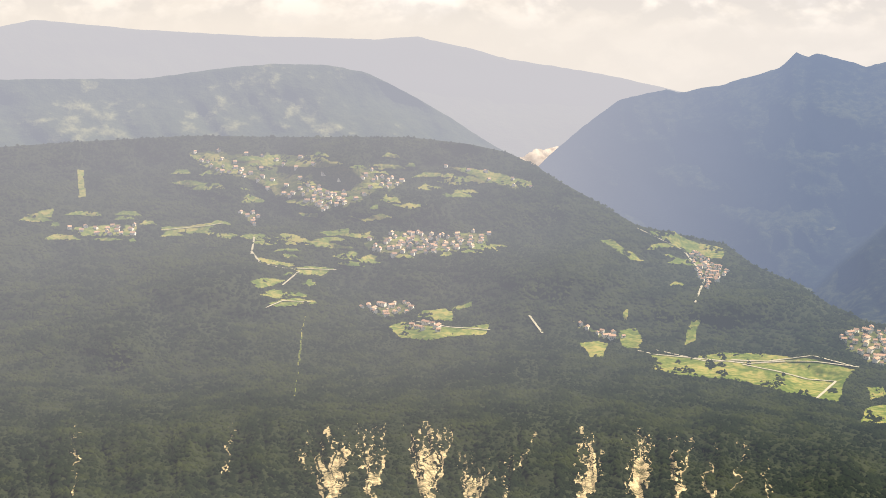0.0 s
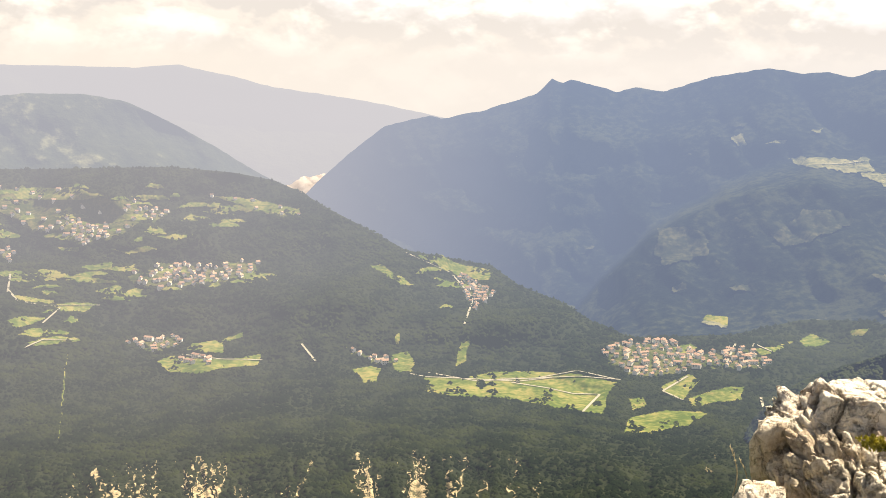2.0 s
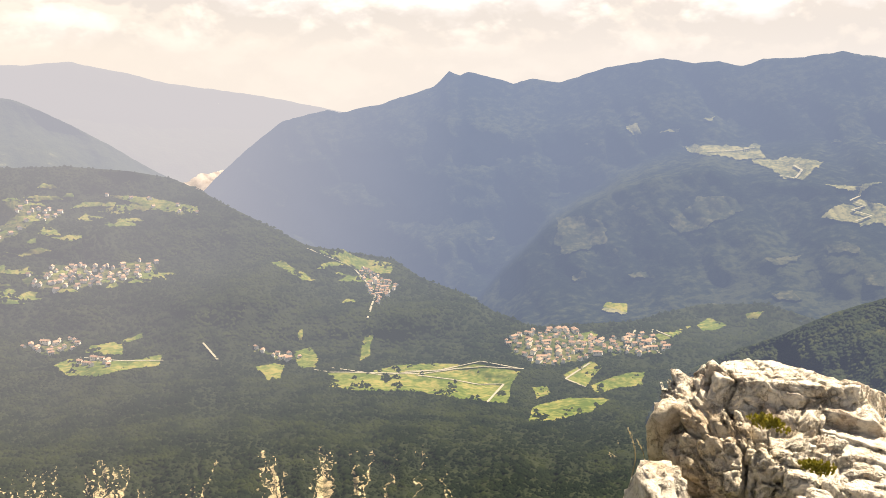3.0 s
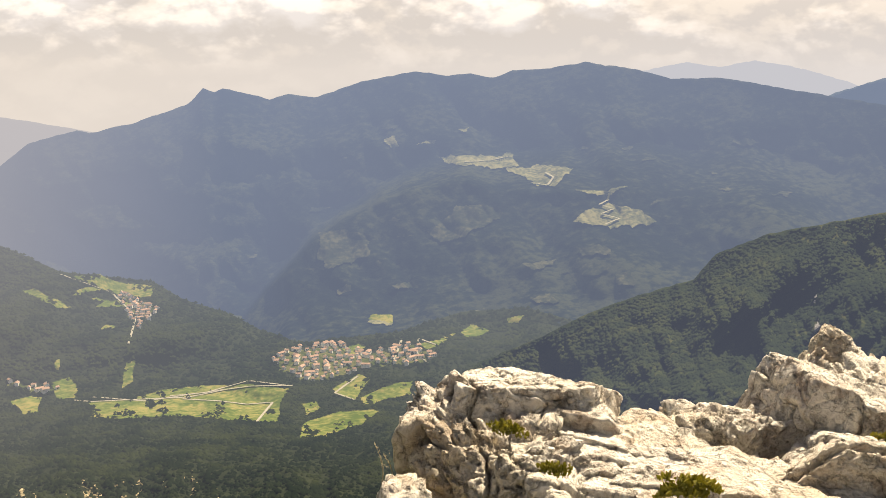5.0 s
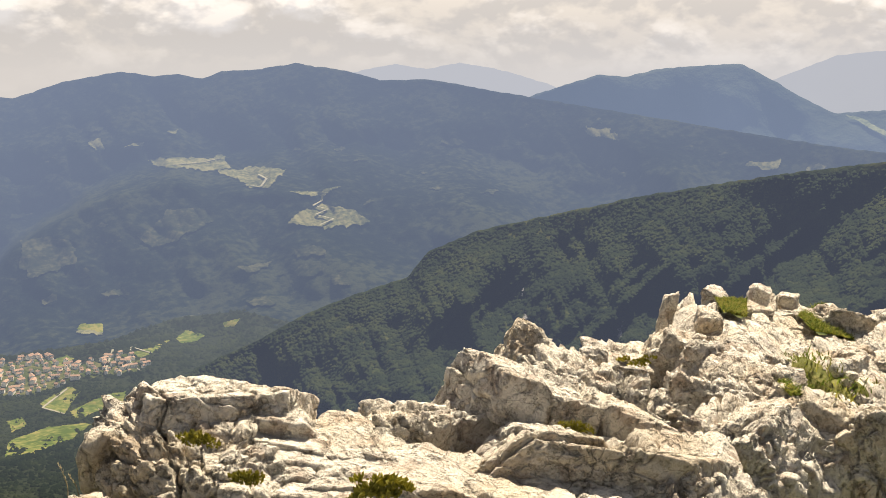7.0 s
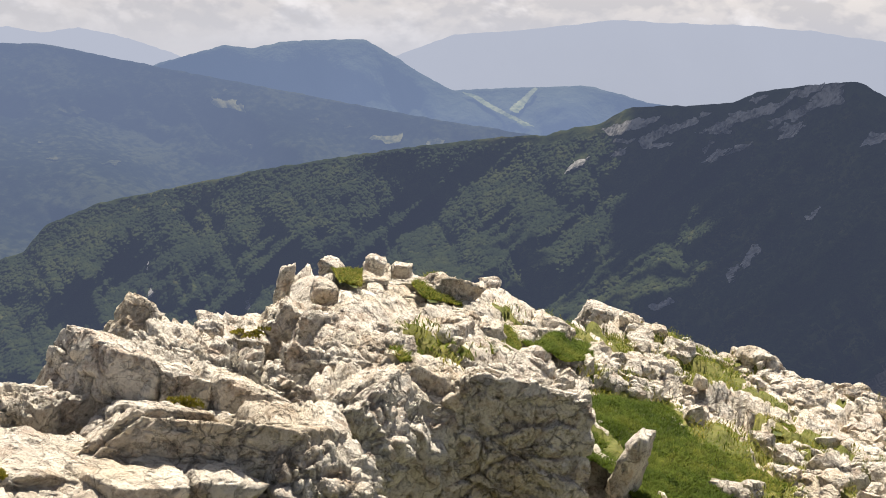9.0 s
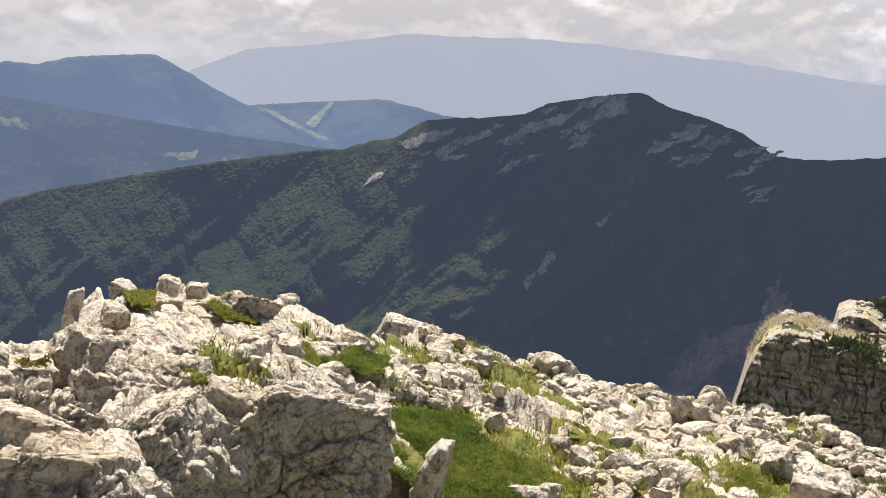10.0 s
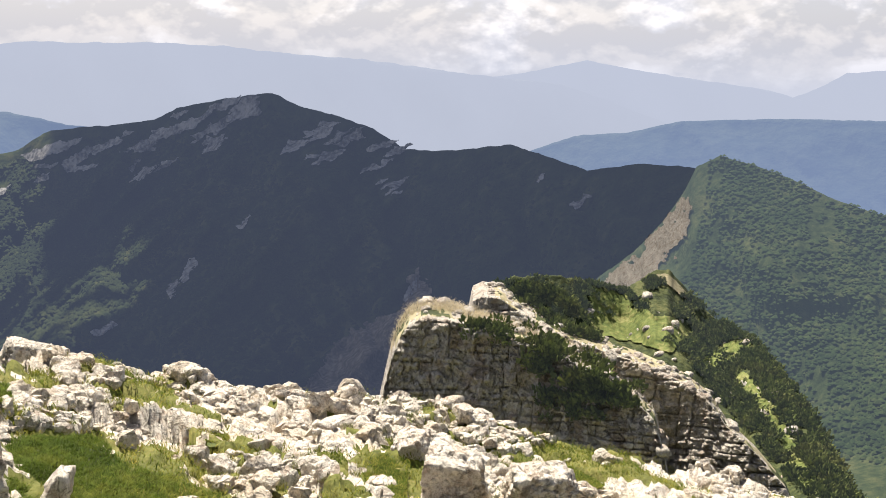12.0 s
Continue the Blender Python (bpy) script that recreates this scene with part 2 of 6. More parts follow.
    b1, b2, b3, b4, b5 = (N("ShaderNodeBump") for _ in range(5))
    # chipped planes
    chip = N("ShaderNodeTexVoronoi"); chip.distance = "CHEBYCHEV"; chip.inputs["Scale"].default_value = 11 * scale
    link(nt, warp.outputs[0], chip.inputs["Vector"])
    flake = N("ShaderNodeSeparateColor"); link(nt, chip.outputs["Color"], flake.inputs[0])
    hole = ramp_node(nt, pit, [(0.34, (0, 0, 0)), (0.46, (1, 1, 1))])
    for bp, h, dist, s in ((b1, crack, 0.02 / scale, 0.7), (b2, mid, 0.018 / scale, 1.0), (b3, fine, 0.009 / scale, 1.0), (b4, hole, 0.009 / scale, 1.0), (b5, flake.outputs[0], 0.010 / scale, 1.0)):
        bp.inputs["Distance"].default_value, bp.inputs["Strength"].default_value = dist, s
        link(nt, h, bp.inputs["Height"])
    link(nt, b1.outputs[0], b2.inputs["Normal"]); link(nt, b2.outputs[0], b3.inputs["Normal"]); link(nt, b3.outputs[0], b4.inputs["Normal"]); link(nt, b4.outputs[0], b5.inputs["Normal"]); link(nt, b5.outputs[0], bsdf.inputs["Normal"])
    link(nt, bsdf.outputs[0], out.inputs["Surface"])
    return m


# painted haze by stretch of land: emission colour, distances and shares
HAZE_COLOUR = (0.225, 0.285, 0.405)
VALLEY_HAZE = ((0.275, 0.325, 0.385), 1700, 0.045, 3650, 0.44, 0.065)
SHADE_HAZE = ((0.175, 0.21, 0.30), 450, 0.145, 2100, 0.23, 0.0)
MASSIF_HAZE = (HAZE_COLOUR, 2600, 0.26, 4450, 0.60, 0.19)
forest_floor = ground_cover("forest_floor", [(0.35, (0.010, 0.014, 0.008)), (0.65, (0.022, 0.026, 0.013))], bump=0.6, painted_haze=VALLEY_HAZE)
forest_leaf = ground_cover("forest_leaf", [(0.42, (0.0055, 0.009, 0.0045)), (0.5, (0.0095, 0.0138, 0.0065)), (0.58, (0.019, 0.024, 0.009))], (0.0045, 0.02), island=0.12, painted_haze=VALLEY_HAZE)
shade_leaf = ground_cover("shade_leaf", [(0.36, (0.014, 0.020, 0.011)), (0.5, (0.022, 0.030, 0.014)), (0.64, (0.038, 0.045, 0.017))], (0.006, 0.03), island=0.05, painted_haze=SHADE_HAZE)
meadow_grass = ground_cover("meadow_grass", [(0.42, (0.050, 0.074, 0.014)), (0.5, (0.095, 0.112, 0.026)), (0.58, (0.175, 0.155, 0.048))], (0.012, 0.09), painted_haze=VALLEY_HAZE)
garden_grass = ground_cover("garden_grass", [(0.42, (0.026, 0.038, 0.010)), (0.5, (0.050, 0.058, 0.017)), (0.58, (0.10, 0.092, 0.035))], (0.02, 0.12), painted_haze=VALLEY_HAZE)
scree = ground_cover("scree", [(0.40, (0.05, 0.05, 0.026)), (0.48, (0.17, 0.14, 0.08)), (0.58, (0.36, 0.285, 0.165))], (0.06, 0.25), bump=0.4, painted_haze=VALLEY_HAZE)
shade_rock = ground_cover("shade_rock", [(0.40, (0.07, 0.07, 0.062)), (0.56, (0.27, 0.26, 0.235))], (0.03, 0.2), bump=0.6, painted_haze=SHADE_HAZE)
dirt_road = ground_cover("dirt_road", [(0.3, (0.20, 0.18, 0.13)), (0.7, (0.30, 0.28, 0.21))], (0.05, 0.4), painted_haze=VALLEY_HAZE)
mountain_turf = ground_cover("mountain_turf", [(0.40, (0.018, 0.025, 0.011)), (0.52, (0.030, 0.039, 0.015)), (0.62, (0.058, 0.061, 0.023))], (0.008, 0.06), bump=0.5, painted_haze=SHADE_HAZE)
far_forest = ground_cover("far_forest", [(0.42, (0.005, 0.008, 0.005)), (0.5, (0.011, 0.015, 0.008)), (0.58, (0.030, 0.034, 0.015))], (0.004, 0.045), painted_haze=MASSIF_HAZE, bump=0.5)
far_grass = ground_cover("far_grass", [(0.40, (0.055, 0.060, 0.026)), (0.48, (0.11, 0.11, 0.045)), (0.56, (0.19, 0.175, 0.075))], (0.012, 0.09), painted_haze=MASSIF_HAZE)
far_olive = ground_cover("far_olive", [(0.40, (0.016, 0.021, 0.010)), (0.5, (0.032, 0.035, 0.016)), (0.58, (0.066, 0.064, 0.030))], (0.012, 0.07), painted_haze=MASSIF_HAZE)
far_left = ground_cover("far_left", [(0.35, (0.03, 0.04, 0.025)), (0.65, (0.08, 0.09, 0.04))], (0.003, 0.02), painted_haze=((0.37, 0.375, 0.395), 4400, 0.84, 4800, 0.93, 0.0), bump=0.6)
far_mid = ground_cover("far_mid", [(0.35, (0.02, 0.03, 0.018)), (0.56, (0.05, 0.06, 0.03)), (0.66, (0.20, 0.20, 0.10))], (0.003, 0.02), painted_haze=((0.30, 0.32, 0.365), 3700, 0.55, 4300, 0.72, 0.0), bump=0.6)
far_blue = ground_cover("far_blue", [(0.35, (0.02, 0.03, 0.02)), (0.65, (0.06, 0.07, 0.04))], (0.003, 0.02), painted_haze=((0.235, 0.305, 0.44), 3700, 0.66, 4350, 0.54, 0.0), bump=0.6)
far_pale = ground_cover("far_pale", [(0.40, (0.02, 0.03, 0.03)), (0.60, (0.14, 0.15, 0.11))], (0.004, 0.02), painted_haze=((0.40, 0.425, 0.465), 4500, 0.80, 4850, 0.93, 0.0), bump=0.6)
quarry_stone = ground_cover("quarry_stone", [(0.40, (0.42, 0.35, 0.28)), (0.60, (0.72, 0.64, 0.54))], (0.01, 0.05), painted_haze=((0.42, 0.38, 0.36), 4300, 0.45, 4700, 0.45, 0.0))
ski_grass = ground_cover("ski_grass", [(0.40, (0.06, 0.08, 0.035)), (0.58, (0.26, 0.27, 0.14))], (0.012, 0.06), painted_haze=((0.28, 0.345, 0.44), 3700, 0.50, 4350, 0.56, 0.0))
spur_turf = ground_cover("spur_turf", [(0.36, (0.016, 0.023, 0.009)), (0.5, (0.030, 0.040, 0.015)), (0.64, (0.060, 0.066, 0.025))], (0.05, 0.35), bump=0.6, painted_haze=((0.20, 0.25, 0.30), 150, 0.05, 520, 0.24, 0.0))
limestone_near = limestone("limestone_near", 0.88, 1.0, 0.5, 0.5)
limestone_cliff = limestone("limestone_cliff", 0.62, 0.10, 0.08, 0.0)


# ---- the land ----
class Land:
    """A mountain side seen from the summit: from its foot to its crest line, with folds and gullies, and its back behind the crest."""

    def __init__(self, crest, foot, near, far, bend=1.0, fold=0.03, gully=4.0, seed=1, ragged=0.0):
        self.crest_line, self.foot_line, self.near, self.far = crest, foot, near, far
        self.bend, self.fold, self.gully, self.seed, self.ragged = bend, fold, gully, seed, ragged

    def line(self, pts, az):
        if isinstance(pts, (int, float)):
            return np.full(np.shape(az), float(pts))
        return np.interp(az, [p[0] for p in pts], [p[1] for p in pts])

    def crest(self, az):
        return self.line(self.crest_line, az) + self.ragged * fbm(np.asarray(az) * 2.3, 0.5, self.seed + 40, 5, 0.6)

    def reach(self, az, el):
        foot, top = self.line(self.foot_line, az), self.crest(az)
        v = np.clip((el - foot) / np.maximum(top - foot, 0.05), 0, 1)
        r = self.line(self.near, az) + (self.line(self.far, az) - self.line(self.near, az)) * v ** self.bend
        keep = np.minimum(1, 5 * (1 - v) + 0.1)
        bumps = fbm(az / self.gully / 2.2, el / 4.0, self.seed, 4) + 0.7 * ridged(az / self.gully + 0.15 * el, el / 9.0, self.seed + 7, 4)
        return r * (1 + self.fold * keep * bumps)

    def where(self, az, el):
        return spot(az, el, self.reach(az, el))

    def grid(self, az0, az1, n, m):
        az = np.linspace(az0, az1, n)[:, None] + np.zeros((1, m))
        v = np.linspace(0, 1, m)[None]
        foot, top = self.line(self.foot_line, az), self.crest(az)
        return az, foot + (top - foot) * v

    def build(self, name, az0, az1, n, m, mat, label, drop=0.35):
        az, el = self.grid(az0, az1, n, m)
        front = self.where(az, el)
        rows = [front]
        rim, rr = front[:, -1:], self.reach(az[:, -1:], el[:, -1:])
        for k, s in ((0.01, 0.02), (0.03, 0.12), (0.08, 0.5), (0.14, 1.0)):
            back = spot(az[:, -1:], el[:, -1:], rr * (1 + k))
            back[..., 2] = rim[..., 2] - s * drop * rr * 0.35
            rows.append(np.minimum(back, 1e9))
        foot = front[:, :1].copy()
        foot[..., :2] *= 0.97
        foot[..., 2] -= 90
        P = np.concatenate([foot] + rows, 1)
        ob = new(name, raw_mesh(name, P.reshape(-1, 3), grid_faces(n, P.shape[1]), mat))
        return tagged(ob, label, "mountain", kind="structure")


def scatter(land, az0, az1, spacing, rng, low=-90.0):
    """Places spread evenly over a mountain side."""
    az, el = land.grid(az0, az1, 180, 90)
    P = land.where(az, el)
    du, dv = P[1:, :-1] - P[:-1, :-1], P[:-1, 1:] - P[:-1, :-1]
    area = np.linalg.norm(np.cross(du, dv), axis=-1).ravel()
    total = area.sum()
    count = int(total / spacing ** 2)
    cell = rng.choice(len(area), count, p=area / total)
    i, j = cell // 89, cell % 89
    a = az[i, 0] + rng.random(count) * (az[1, 0] - az[0, 0])
    foot, top = land.line(land.foot_line, a), land.crest(a)
    e = foot + (top - foot) * (j + rng.random(count)) / 89
    ok = e > low
    return a[ok], e[ok]


def crowns(name, base, size, tall, rng, mat, label, pointed=0.3):
    """Many small tree crowns in one mesh: five-sided, uneven, broad or pointed."""
    n, k = len(base), 5
    turn = rng.random(n) * 6.28
    sharp = rng.random(n) < pointed
    ang = turn[:, None] + np.arange(k)[None] * 2 * np.pi / k
    jit = lambda s: 1 + s * (rng.random((n, k)) - 0.5)
    def ring(frac, h):
        rad = size[:, None] * frac[:, None] * jit(0.5)
        z = (tall * h)[:, None] * jit(0.25)
        return np.stack([rad * np.cos(ang), rad * np.sin(ang), z + 0 * rad], -1)
    mid = ring(np.where(sharp, 0.40, 0.54), np.where(sharp, 0.10, 0.30))
    tip = np.zeros((n, 1, 3)); tip[:, 0, 2] = tall; tip[:, 0, :2] = (rng.random((n, 2)) - 0.5) * size[:, None] * 0.15
    V = np.concatenate([mid, tip], 1) + base[:, None]
    f = [(s, (s + 1) % k, k) for s in range(k)]
    F = (np.array(f)[None] + (np.arange(n) * (k + 1))[:, None, None]).reshape(-1, 3)
    ob = new(name, raw_mesh(name, V.reshape(-1, 3), F, mat))
    return tagged(ob, label, "forest", kind="stuff")


valley = Land([(-21, -6.75), (-16, -6.5), (-11.4, -6.3), (-7.4, -6.37), (-1.7, -6.33), (1.1, -6.6), (2.9, -6.95), (4.0, -7.43), (5.5, -8.3), (6.9, -9.0), (8.9, -10.06),
               (12.9, -10.7), (14.2, -11.55), (16.3, -12.3), (17.9, -13.2), (19.5, -13.7), (24, -13.3), (27, -12.4), (30, -12.2), (34, -13.2), (40, -14.5), (50, -16)],
              -27, 1350, 3650, 1.0, 0.010, 4.0, 3)


def valley_reach(az, el):
    """The valley floor and the village plateau: far and flat below, steeper towards the wooded crest."""
    r = np.interp(el, [-27, -23.5, -21.2, -19.3, -16.8, -14.3, -11, -6], [1180, 1420, 1640, 1830, 2280, 2650, 3080, 3650])
    bumps = fbm(az / 4.0, el / 2.2, 3, 4) + 0.6 * ridged(az / 5.0, el / 3.0, 9, 3)
    # wooded hills that stand up from the plateau
    for a0, e0, wa, we, high in ((5.5, -12.4, 3.4, 1.2, 0.055), (-10.0, -13.0, 4.0, 1.3, 0.05), (-2.0, -9.4, 3.0, 0.8, 0.025), (-16.0, -15.0, 4.0, 1.5, 0.045), (13.0, -13.4, 2.5, 0.8, 0.03), (-6, -7.4, 5, 0.7, 0.02)):
        r = r * (1 - high * np.exp(-((az - a0) / wa) ** 2 - ((el - e0) / we) ** 2))
    gul = ridged(az / 1.1 + 0.1 * el, el / 14.0, 15, 3)
    steep = np.clip((-18.6 - el) / 1.5, 0, 1)
    return r * (1 + 0.017 * bumps + 0.020 * 0.6 * steep * gul)


valley.reach = valley_reach
massif = Land([(1, -9.5), (3.8, -8.0), (5.1, -6.73), (6.4, -5.58), (7.9, -4.43), (9.95, -3.91), (10.47, -4.08), (12.5, -3.62), (14.8, -2.83), (15.39, -2.16), (15.95, -2.35), (16.2, -2.17),
               (17.9, -2.57), (18.3, -2.72), (19.1, -2.45), (20.4, -2.65), (22.4, -1.93), (24.9, -1.48), (26.3, -1.67), (27.4, -1.58), (28.4, -1.78), (29.3, -1.44), (31.1, -1.35),
               (32.6, -1.09), (35, -1.44), (36.3, -1.8), (38.5, -1.77), (42.2, -2.36), (45.2, -2.84), (50.4, -3.6), (55.5, -4.32), (60, -4.8), (66, -5.6)],
              -16, [(1, 4000), (8, 3700), (14, 3350), (20, 2850), (40, 2500), (66, 2300)], [(1, 4500), (15, 4450), (30, 4250), (45, 3900), (66, 3500)], 0.85, 0.022, 4.5, 21, 0.03)
MASSIF_SPUR = [(16.0, -13.5), (17.65, -11.38), (20.24, -8.53), (23.31, -6.43), (26.84, -5.09), (29.85, -5.15), (33.92, -4.54), (37.89, -5.02), (45.89, -6.02), (60, -9.0)]
far_side = massif.reach


def massif_reach(az, el):
    """The massif with a wooded spur that stands forward of its flank."""
    below = np.interp(az, *zip(*MASSIF_SPUR)) + 0.10 * fbm(np.asarray(az) * 1.3, 0.7, 27, 4) - el
    forward = np.clip(below / np.interp(az, [18, 24, 32], [0.3, 0.9, 2.2]), 0, 1) * np.interp(az, [16, 19, 36, 46], [0.3, 1, 0.8, 0])
    return far_side(az, el) * (1 - 0.10 * forward)


massif.reach = massif_reach
shade_mountain = Land([(24.6, -18.4), (25.0, -17.2), (25.8, -16.0), (27.7, -14.75), (30.2, -13.75), (32.9, -12.4), (35.4, -11.45), (37.6, -10.75), (38.6, -9.55), (40.7, -8.64), (42.7, -8.15), (45.8, -7.47), (48.2, -6.9), (51, -6.35), (54.4, -5.72),
                       (59, -4.94), (60.8, -4.81), (62.1, -4.36), (63.1, -4.18), (64.6, -3.29), (67.1, -3.08), (68.9, -2.86), (70.1, -2.29), (73.5, -1.65), (74.1, -1.62), (75.6, -2.25), (76.9, -2.57),
                       (78.7, -3.18), (80.2, -4.11), (81.8, -4.17), (85, -3.81), (86.4, -4.26), (88.5, -4.91), (90.7, -4.54), (93, -4.6), (96, -5.4), (106, -8)],
                      -26, [(22, 1560), (28, 1500), (40, 1150), (60, 800), (80, 560), (106, 420)], [(22, 2050), (28, 2150), (40, 2100), (60, 1850), (75, 1500), (90, 1050), (106, 800)], 0.9, 0.035, 3.0, 33, 0.04)
plain_side = shade_mountain.reach


def shade_reach(az, el):
    """The shaded mountain with long ribs that run down from its crest."""
    deep = np.clip((shade_mountain.crest(az) - el) / 3.0, 0, 1) * np.interp(az, [36, 44, 74, 84], [0.4, 1, 1, 0.3])
    rib = ridged((az - 1.1 * el) / 3.4, (az + el) / 16.0, 39, 3)
    return plain_side(az, el) * (1 - 0.030 * deep * rib)


shade_mountain.reach = shade_reach
peak_slope = Land([(88.0, -11.2), (89.1, -9.7), (90.6, -8.6), (92.0, -7.0), (92.8, -5.75), (93.3, -4.6), (94.3, -4.09), (96, -4.51), (97.9, -5.18), (99.4, -5.85), (101.5, -6.48), (106, -8.2), (112, -11)],
                  -26, [(88, 300), (112, 120)], [(88, 560), (95, 520), (112, 420)], 0.9, 0.02, 3.0, 51, 0.03)
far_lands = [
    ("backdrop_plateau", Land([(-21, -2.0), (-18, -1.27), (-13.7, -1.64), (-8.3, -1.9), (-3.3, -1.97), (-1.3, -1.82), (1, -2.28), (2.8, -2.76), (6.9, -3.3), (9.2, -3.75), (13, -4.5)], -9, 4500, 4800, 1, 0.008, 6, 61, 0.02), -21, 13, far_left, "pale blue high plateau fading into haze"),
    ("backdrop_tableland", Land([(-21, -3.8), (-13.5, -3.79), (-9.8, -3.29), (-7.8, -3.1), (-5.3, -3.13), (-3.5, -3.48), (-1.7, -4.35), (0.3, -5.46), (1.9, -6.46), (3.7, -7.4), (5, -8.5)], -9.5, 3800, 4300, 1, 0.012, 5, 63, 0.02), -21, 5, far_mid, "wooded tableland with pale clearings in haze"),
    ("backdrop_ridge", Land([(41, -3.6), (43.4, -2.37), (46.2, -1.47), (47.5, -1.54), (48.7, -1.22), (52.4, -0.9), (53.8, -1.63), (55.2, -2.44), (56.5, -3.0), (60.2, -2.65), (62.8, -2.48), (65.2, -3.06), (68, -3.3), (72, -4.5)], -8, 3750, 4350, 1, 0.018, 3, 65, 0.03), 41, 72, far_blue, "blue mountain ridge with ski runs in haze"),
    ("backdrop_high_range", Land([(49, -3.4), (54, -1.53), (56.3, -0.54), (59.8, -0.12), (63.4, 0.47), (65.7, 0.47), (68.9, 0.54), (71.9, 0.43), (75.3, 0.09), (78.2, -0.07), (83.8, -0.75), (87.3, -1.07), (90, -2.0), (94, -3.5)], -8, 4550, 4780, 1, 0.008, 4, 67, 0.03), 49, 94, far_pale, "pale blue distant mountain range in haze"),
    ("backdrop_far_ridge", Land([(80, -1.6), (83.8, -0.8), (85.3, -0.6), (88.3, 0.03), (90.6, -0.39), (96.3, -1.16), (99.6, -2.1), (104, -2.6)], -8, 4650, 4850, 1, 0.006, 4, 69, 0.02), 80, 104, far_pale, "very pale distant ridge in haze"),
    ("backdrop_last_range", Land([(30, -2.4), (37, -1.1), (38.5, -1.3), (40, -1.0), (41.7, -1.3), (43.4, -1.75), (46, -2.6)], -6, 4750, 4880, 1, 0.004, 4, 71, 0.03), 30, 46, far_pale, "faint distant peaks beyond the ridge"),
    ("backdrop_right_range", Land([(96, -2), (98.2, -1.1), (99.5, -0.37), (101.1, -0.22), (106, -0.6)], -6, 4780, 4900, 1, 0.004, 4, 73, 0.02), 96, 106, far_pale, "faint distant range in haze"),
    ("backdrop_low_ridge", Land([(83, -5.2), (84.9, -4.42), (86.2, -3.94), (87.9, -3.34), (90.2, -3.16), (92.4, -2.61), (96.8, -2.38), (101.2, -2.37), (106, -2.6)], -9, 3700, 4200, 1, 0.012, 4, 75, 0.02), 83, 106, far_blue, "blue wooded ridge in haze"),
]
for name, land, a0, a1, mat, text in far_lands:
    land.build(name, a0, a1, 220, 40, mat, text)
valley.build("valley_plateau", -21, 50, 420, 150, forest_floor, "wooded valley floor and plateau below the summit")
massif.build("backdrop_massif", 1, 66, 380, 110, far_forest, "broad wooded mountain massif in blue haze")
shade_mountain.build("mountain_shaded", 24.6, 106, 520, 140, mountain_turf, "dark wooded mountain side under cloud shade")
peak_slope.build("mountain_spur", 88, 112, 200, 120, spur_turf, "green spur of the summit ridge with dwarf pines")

# the plain under everything, out to the horizon
r = np.concatenate([[0.0], np.geomspace(40, 4930, 60)])[None]
a = np.linspace(0, 2 * np.pi, 181)[:, None]
flat = np.stack([r * np.sin(a), r * np.cos(a), -790 + 25 * fbm(r * np.sin(a) / 300, r * np.cos(a) / 300, 5) + 0 * r], -1)
tagged(new("ground", raw_mesh("ground", flat.reshape(-1, 3), grid_faces(181, 61), forest_floor)), "dark green wooded lowland under the mountains", "ground", kind="structure")

# ---- the summit ----
def bench(x, y):
    """The tilted limestone bench of the summit."""
    return -0.93 - 0.205 * (x - 3) + 0.195 * (y - 3)


EDGE = [(8, 0.9), (22.3, 1.1), (23.6, 3.0), (26, 3.2), (34, 3.3), (39, 3.7), (41, 4.3), (44, 4.8), (49, 5.7), (53.5, 6.7), (60, 7.4), (63, 8.6), (66, 10.0), (72, 9.9), (78, 10.4), (86, 10.8), (92, 11.2), (100, 11.5), (122, 12)]
FRONT = [(8, 2.0), (24, 2.85), (34, 2.7), (40, 2.9), (44, 3.3), (52, 4.25), (56.5, 4.7), (57.5, 5.0), (61.5, 5.0), (63, 4.75), (66, 4.6), (74, 4.7), (82, 5.3), (90, 5.5), (122, 5)]
DIP = [(8, 0.5), (24, 0.5), (33, 0.42), (38, 0.24), (40, 0.23), (42, 0.2), (44, 0.18), (46, 0.22), (48, 0.21), (50, 0.02), (51, -0.05), (53, -0.06), (55, -0.01), (57, 0.02), (59, 0.05), (61, 0.155), (63, 0.225), (66, 0.25), (70, 0.26), (73, 0.25), (77, 0.195), (81, 0.165), (84, 0.185), (88, 0.21), (95, 0.2), (101, 0.175), (122, 0.195)]


def cells(x, y, seed, size, stretch):
    """Cracked blocks: the nearest two seeds of a jittered grid, turned with the strata."""
    c, s = math.cos(radians(20)), math.sin(radians(20))
    u, v = (x * c + y * s) / (size * stretch), (-x * s + y * c) / size
    u, v = u + 0.25 * soft2(u * 1.7, v * 1.7, seed + 1), v + 0.25 * soft2(u * 1.7 + 9, v * 1.7, seed + 2)
    i0, j0 = np.floor(u), np.floor(v)
    f1 = np.full(u.shape, 9.0); f2 = f1.copy(); ci = np.zeros(u.shape); cj = ci.copy()
    pu = ci.copy(); pv = ci.copy()
    for di in (-1, 0, 1):
        for dj in (-1, 0, 1):
            i, j = i0 + di, j0 + dj
            su, sv = i + 0.1 + 0.8 * hash2(i, j, seed + 3), j + 0.1 + 0.8 * hash2(i, j, seed + 4)
            d = np.hypot(u - su, v - sv)
            closer = d < f1
            f2 = np.where(closer, f1, np.minimum(f2, d))
            ci, cj = np.where(closer, i, ci), np.where(closer, j, cj)
            pu, pv = np.where(closer, u - su, pu), np.where(closer, v - sv, pv)
            f1 = np.where(closer, d, f1)
    return f2 - f1, ci, cj, pu, pv


